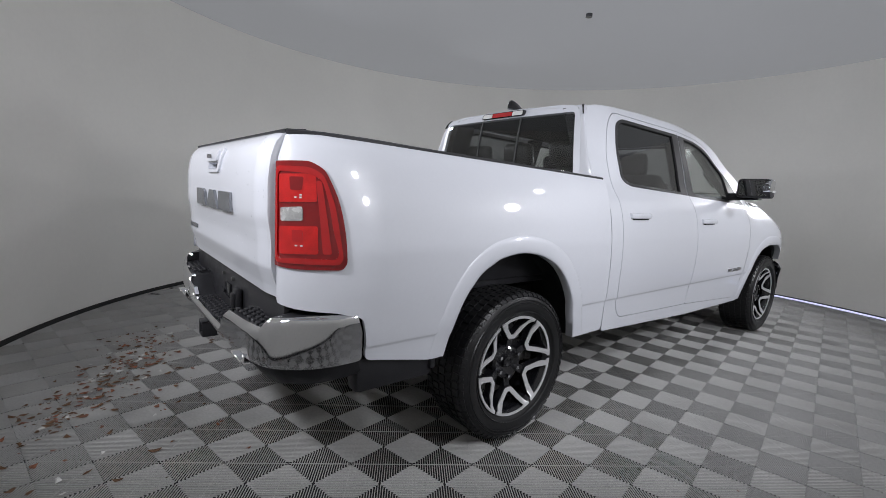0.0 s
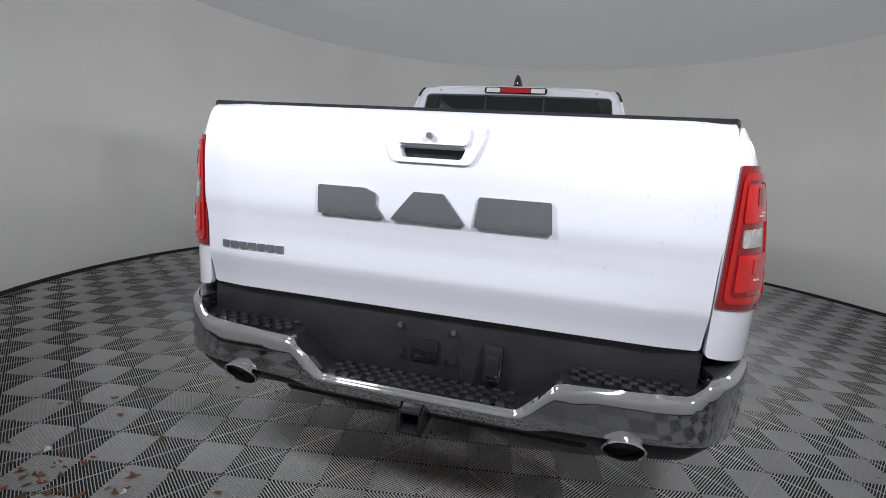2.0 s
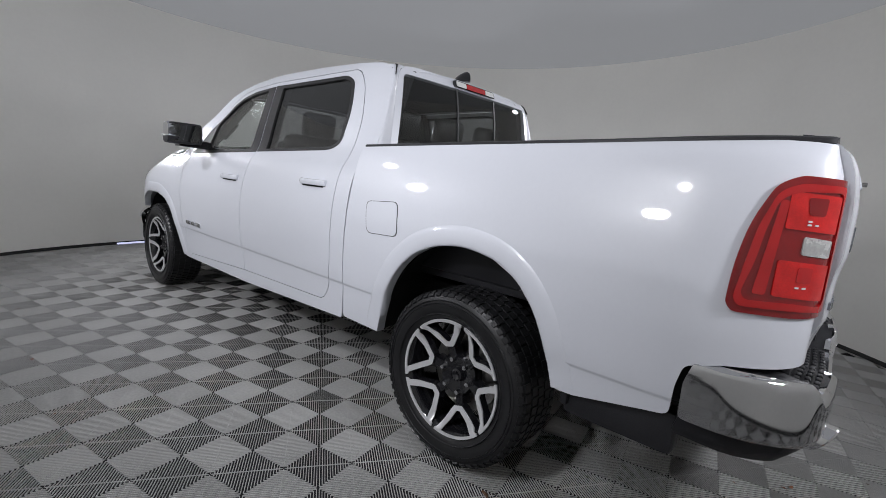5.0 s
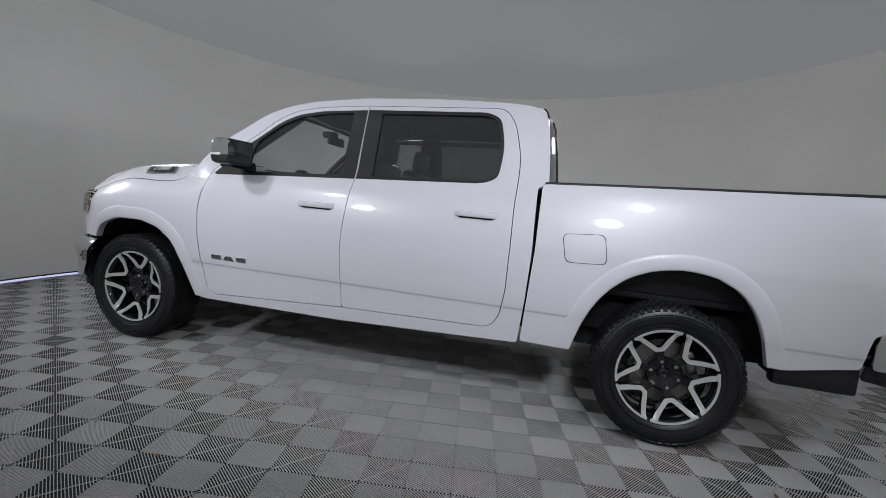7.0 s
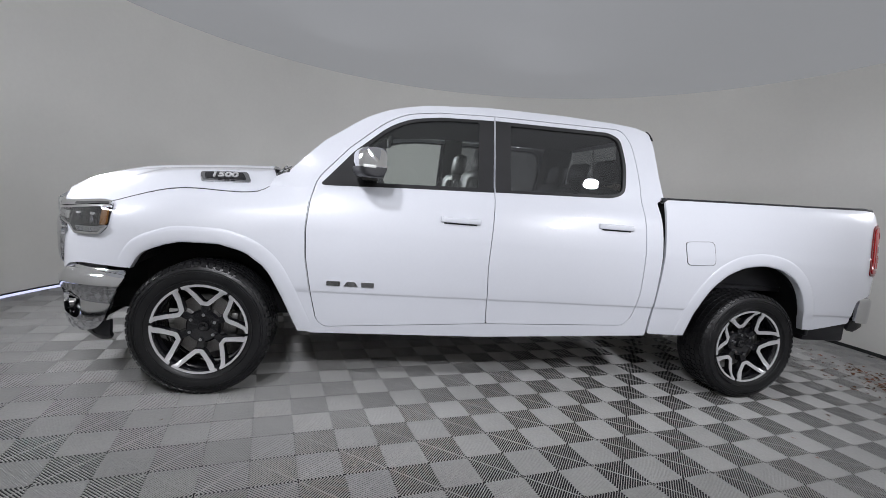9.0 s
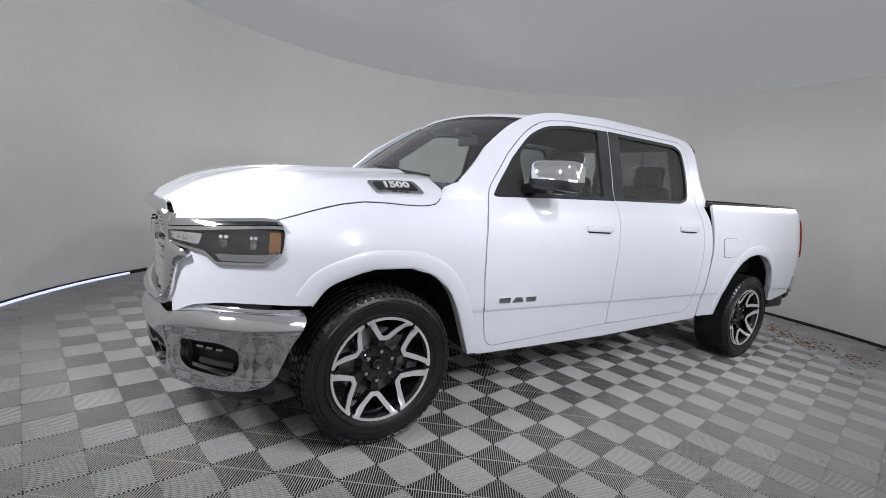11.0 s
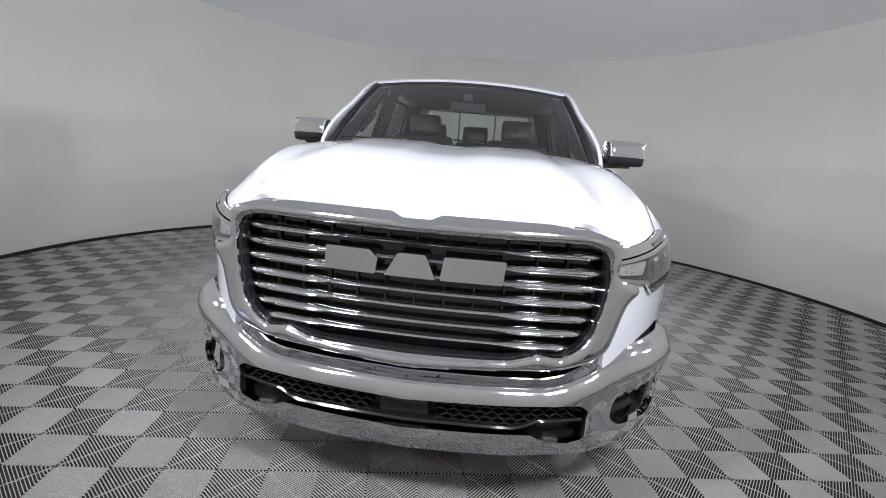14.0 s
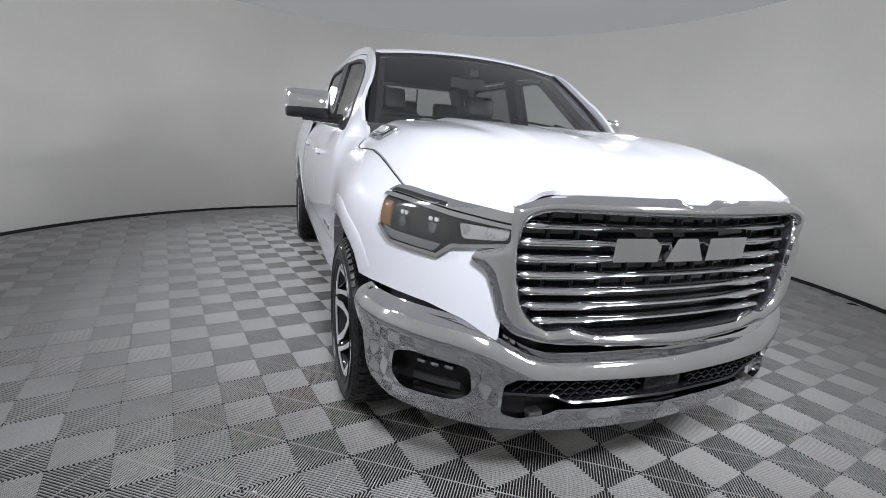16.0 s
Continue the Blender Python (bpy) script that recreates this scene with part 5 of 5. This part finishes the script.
sheet("rear_cabin_panel", [rounded([(-.66, .75), (.66, .75), (.66, 1.40), (-.66, 1.40)], .02)], lambda x, z: (x, .80, z), CABIN, truck, out=(0, 1, 0), thick=.02)

# ---- wheels ----
RT = .392


def wheel(c, s):
    """One wheel: rim with six forked spokes, tyre, nuts, cap and brake. s: its side."""
    bm = bmesh.new()
    prof = [(-.11, .268), (-.10, .276), (-.06, .262), (.09, .256), (.118, .272), (.124, .281), (.118, .286), (.10, .283), (.09, .264), (-.06, .270), (-.11, .284)]
    lathe_x(bm, prof, 72, closed=True)
    rim = part("wheel", bm, GLOSS_BLACK, None, "alloy wheel with bright-edged forked spokes and black tyre", smooth=40)
    bm = bmesh.new()
    tp = [(-.10, .254), (-.126, .276), (-.142, .325), (-.140, .352), (-.125, .376), (-.10, .386), (.10, .386), (.125, .376), (.140, .352), (.143, .325), (.130, .278), (.108, .254)]
    lathe_x(bm, tp, 96, closed=True)
    for k in range(60):
        a = 2 * math.pi * (k + .5) / 60
        for j, (x, w) in enumerate(((-.098, .036), (-.05, .038), (0, .040), (.05, .038), (.098, .036))):
            m = pose(0, 0, 0, math.degrees(a) + (2.2 if j % 2 else 0), 0, 0) @ Matrix.Translation((x, RT - .008, 0))
            block(bm, (0, 0, 0), (w, .014 if abs(x) < .09 else .012, .030), 0, m)
        m = pose(0, 0, 0, math.degrees(a), 0, 0)
        for sx in (-1, 1):
            block(bm, (0, 0, 0), (.012, .020, .024), 0, m @ Matrix.Translation((sx * .126, .372, 0)) @ pose(0, 0, 0, 0, 0, sx * 45))
    for r, w in ((.335, .003), (.348, .002), (.290, .003)):
        pr = [(.1405, r - w), (.1455, r), (.1405, r + w)]
        lathe_x(bm, pr, 72)
    part("tyre", bm, RUBBER, rim, smooth=35)
    bm = bmesh.new()
    lathe_x(bm, [(.05, .030), (.066, .092), (.052, .104), (-.02, .104), (-.02, .03)], 36, closed=True)
    part("hub", bm, GLOSS_BLACK, rim)
    bm = bmesh.new()
    lathe_x(bm, [(.058, .0005), (.070, .022), (.066, .031), (.04, .032)], 24)
    part("hub_cap", bm, GLOSS_BLACK, rim)
    bm = bmesh.new()
    lathe_x(bm, [(-.03, .07), (.0, .09), (.0, .19), (-.03, .19)], 48, closed=True)
    block(bm, (-.015, .16, .03), (.09, .06, .14), .015)
    part("brake_disc", bm, STEEL, rim)
    for k in range(6):
        a = 2 * math.pi * k / 6 + radians(30)
        e_r, e_t = Vector((0, math.cos(a), math.sin(a))), Vector((0, -math.sin(a), math.cos(a)))
        bm = bmesh.new()
        rod(bm, e_r * .079 + Vector((.050, 0, 0)), e_r * .079 + Vector((.084, 0, 0)), .0135, .011, 6)
        part("lug_nut", bm, CHROME, rim)
        rise = lambda r: .066 + .20 * (r - .07)
        def at(r, t, x):
            return tuple(e_r * r + e_t * t + Vector((x, 0, 0)))
        bm = bmesh.new()
        sweep(bm, [(.06, .030), (.10, .026), (.142, .026)], lambda i, q: [at(q[0], t, x) for t, x in ((-q[1], .02), (-q[1] * .8, rise(q[0]) - .006), (q[1] * .8, rise(q[0]) - .006), (q[1], .02))])
        arms = [[(.246, sg * .098), (.205, sg * .066), (.176, sg * .040), (.160, sg * .026), (.152, sg * .016), (.150, 0)] for sg in (-1, 1)]
        vee = arms[0] + arms[1][-2::-1]
        vee = [(.266, -.112)] + vee + [(.266, .112)]

        def band(w, lo, hi):
            def sec(i, q):
                a, b = Vector(vee[max(i - 1, 0)]), Vector(vee[min(i + 1, len(vee) - 1)])
                d = (b - a).normalized()
                n = Vector((-d.y, d.x))
                p = Vector(q)
                return [at(*(p + n * t), rise(p.x) + x) for t, x in ((-w, lo), (-w * .85, hi), (w * .85, hi), (w, lo))]
            return sec
        sweep(bm, vee, band(.0185, -.035, -.001))
        spoke = part("spoke", bm, GLOSS_BLACK, rim)
        polar = lambda r, deg: (r * math.cos(radians(deg)), r * math.sin(radians(deg)))
        edge = [polar(.2800, -28.2 + 56.4 * i / 16) for i in range(17)]
        edge += [polar(.2665, 28.0), polar(.2590, 25.8), (.190, .0700), (.148, .0315), (.1405, .021), (.1405, -.021), (.148, -.0315), (.190, -.0700), polar(.2590, -25.8), polar(.2665, -28.0)]
        pocket = [(.164, -.010), (.164, .010), (.205, .0475)] + [polar(.2670, 19.8 - 39.6 * i / 10) for i in range(11)] + [(.205, -.0475)]

        def face(r, t):
            """The machined face: it climbs from the hub and turns flat at the rim."""
            q = math.hypot(r, t)
            return at(r, t, rise(q) + .003 + .020 * smooth01((q - .235) / .03))
        sheet("spoke_face", [edge, pocket], face, MACHINED, rim, "bright machined spoke face and rim edge", thick=.006, step=.05, out=(1, 0, 0))
    bm = bmesh.new()
    lathe_x(bm, [(.116, .2815), (.1225, .2825), (.1225, .285), (.117, .287)], 72)
    part("rim_lip", bm, GLOSS_BLACK, rim)
    return rim


first = wheel((0, 0, 0), 1)
for ob in (first, *first.children):
    if not ob.name.startswith("tyre"):
        ob.data.transform(Matrix.Diagonal((1, .94, .94, 1)))
spots = [(.865, .0, 0), (.865, 3.675, -7), (-.865, .0, 17), (-.865, 3.675, -5)]
for i, (x, y, turn) in enumerate(spots):
    m = Matrix.Translation((x, y, RT + .002)) @ pose(0, 0, 0, turn, 0, 0 if x > 0 else 180)
    w = first if i == 0 else copy_thing(first, m)
    w.matrix_basis = m
    w.parent = truck

# ---- floor: ribbed snap-together tiles ----
bm = bmesh.new()
bmesh.ops.create_circle(bm, cap_ends=True, segments=96, radius=RAD + .3, matrix=Matrix.Translation((CX, CY, -.030)))
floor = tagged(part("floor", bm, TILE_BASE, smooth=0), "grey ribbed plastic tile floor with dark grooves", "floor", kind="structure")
PARITY = 1
SQ, TURN, OX, OY = 0.2, radians(-79.35), -2.019, 1.944
DEPTH = 0.0054


def tile_geometry(cells):
    """Ribs at 45 degrees, their way changing from square to square; cells: corner and way of each square."""
    vs, fs = [], []
    n, pitch = 26, SQ * math.sqrt(2) / 26

    def rib(mid, d, e, reach, w0, w1, top=0.0):
        b = len(vs)
        for t in (-1, 1):
            for w, z in ((-w1, -DEPTH), (-w0, top - .0012), (-w0 * .6, top), (w0 * .6, top), (w0, top - .0012), (w1, -DEPTH)):
                p = mid + d * (t * reach) + e * w
                vs.append((p.x, p.y, z))
        for j in range(5):
            fs.append((b + j, b + j + 1, b + 7 + j, b + 6 + j))
        fs.append((b + 5, b + 4, b + 3, b + 2, b + 1, b))
        fs.append((b + 6, b + 7, b + 8, b + 9, b + 10, b + 11))
    for cx, cy, way in cells:
        d = Vector((1, way)).normalized()
        e = Vector((-d.y, d.x))
        c = Vector((cx, cy))
        for k in range(n):
            off = (k + .5 - n / 2) * pitch
            reach = SQ / math.sqrt(2) - abs(off) - .0015
            if reach < .004:
                continue
            rib(c + e * off, d, e, reach, pitch * .135, pitch * .15)
        rib(c, e, d, SQ / math.sqrt(2) - .004, .0009, .0011, -.0016)
    return vs, fs


def base_plate(vs, fs, x0, y0, x1, y1):
    b = len(vs)
    vs += [(x0, y0, -DEPTH), (x1, y0, -DEPTH), (x1, y1, -DEPTH), (x0, y1, -DEPTH)]
    fs.append((b, b + 1, b + 2, b + 3))


G = SQ * .5
vs, fs = tile_geometry([(sx * G, sy * G, 1 if sx * sy * PARITY > 0 else -1) for sx in (-1, 1) for sy in (-1, 1)])
nrib = len(fs)
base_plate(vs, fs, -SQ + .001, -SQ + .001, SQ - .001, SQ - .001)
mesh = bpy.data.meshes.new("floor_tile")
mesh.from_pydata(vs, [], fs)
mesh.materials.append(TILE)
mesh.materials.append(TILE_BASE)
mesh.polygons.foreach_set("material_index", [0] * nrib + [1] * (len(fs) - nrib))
ca, sa = math.cos(TURN), math.sin(TURN)
spots = []
for i in range(-40, 41):
    for j in range(-40, 41):
        u, v = (2 * i + 1) * SQ, (2 * j + 1) * SQ
        x, y = OX + u * ca - v * sa, OY + u * sa + v * ca
        r = math.hypot(x - CX, y - CY)
        if r < RAD + .24:
            spots.append((r, x, y))
spots.sort()
rest = []
for k, (r, x, y) in enumerate(spots):
    if k < 300:
        ob = new("tile", mesh)
        ob.matrix_basis = Matrix.Translation((x, y, 0)) @ Matrix.Rotation(TURN, 4, "Z")
        ob.parent = floor
    else:
        rest.append((x, y))
av, af, am = [], [], []
for x, y in rest:
    b = len(av)
    inside = []
    for p in vs:
        av.append((x + p[0] * ca - p[1] * sa, y + p[0] * sa + p[1] * ca, p[2]))
    for q, f in enumerate(fs):
        if all(math.hypot(av[b + w][0] - CX, av[b + w][1] - CY) < RAD + .07 for w in f):
            af.append(tuple(b + w for w in f))
            am.append(0 if q < nrib else 1)
mesh2 = bpy.data.meshes.new("outer_tiles")
mesh2.from_pydata(av, [], af)
mesh2.materials.append(TILE)
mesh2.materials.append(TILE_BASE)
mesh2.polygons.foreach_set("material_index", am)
ot = new("outer_tiles", mesh2)
ot.parent = floor
ot["kind"] = "stuff"

# ---- dry leaves and scraps ----
rnd = random.Random(5)
lv, lf, lm = [], [], []
HEAPS = [(-.93, -1.62, .14, 70), (-.60, -1.80, .13, 70), (-.40, -1.92, .14, 50), (-1.50, -1.38, .16, 60), (-1.08, -1.52, .15, 80), (-.40, -1.34, .3, 40), (.2, -1.75, .25, 30), (-1.3, -1.0, .35, 40)]
spread = [(rnd.gauss(x, d), rnd.gauss(y, d * .8), rnd.uniform(.005, .026)) for x, y, d, n in HEAPS for k in range(n)]
for k in range(90):
    a, d = rnd.uniform(0, 6.28), rnd.uniform(2.0, 4.1)
    spread.append((CX + d * math.cos(a), CY + d * math.sin(a), rnd.uniform(.004, .014)))
for k, (x, y, s) in enumerate(spread):
    if math.hypot(x - CX, y - CY) > RAD - .1 or (abs(x) < 1.0 and -1.0 < y < 4.6):
        continue
    a, b = rnd.uniform(0, 6.28), len(lv)
    flat, lean = rnd.uniform(.4, .8), rnd.uniform(-.4, .4)
    for i in range(7):
        t = i * 6.283 / 7
        q = s * (1.0 if i % 2 else .62) * rnd.uniform(.8, 1.2)
        px, py = q * math.cos(t) * 1.3, q * math.sin(t) * flat
        lv.append((x + px * math.cos(a) - py * math.sin(a), y + px * math.sin(a) + py * math.cos(a), .003 + abs(px * lean)))
    lv.append((x, y, .003 + s * .35))
    pale = k % 9 == 3
    for i in range(7):
        lf.append((b + i, b + (i + 1) % 7, b + 7))
        lm.append(1 if pale else 2 if k % 3 == 1 else 0)
mesh = bpy.data.meshes.new("leaf_litter")
mesh.from_pydata(lv, [], lf)
mesh.materials.append(LEAF)
mesh.materials.append(SCRAP)
mesh.materials.append(LEAF_RED)
mesh.polygons.foreach_set("material_index", lm)
tagged(new("leaf_litter", mesh), "crumbled brown dry leaves and pale scraps scattered on the floor", "leaves", kind="stuff")

# ---- cool light at the foot of the wall, and a small fitting on the ceiling ----
bm = bmesh.new()
a0, a1 = radians(46), radians(101)
sweep(bm, [a0 + (a1 - a0) * i / 40 for i in range(41)], lambda i, a: [(CX + r * math.cos(a), CY + r * math.sin(a), z) for r, z in ((RAD - .022, .003), (RAD - .022, .024), (RAD - .028, .022), (RAD - .030, .003))])
tagged(part("floor_light", bm, STRIP), "thin cool white light strip along the wall's foot", "light strip")
bm = bmesh.new()
rod(bm, (-.64, 2.62, 3.19), (-.64, 2.62, 3.24), .035, seg=24)
rod(bm, (-.64, 2.62, 3.198), (-.64, 2.62, 3.21), .022, seg=24)
tagged(part("ceiling_fitting", bm, HOUSING), "small round grey fitting on the ceiling", "fitting")
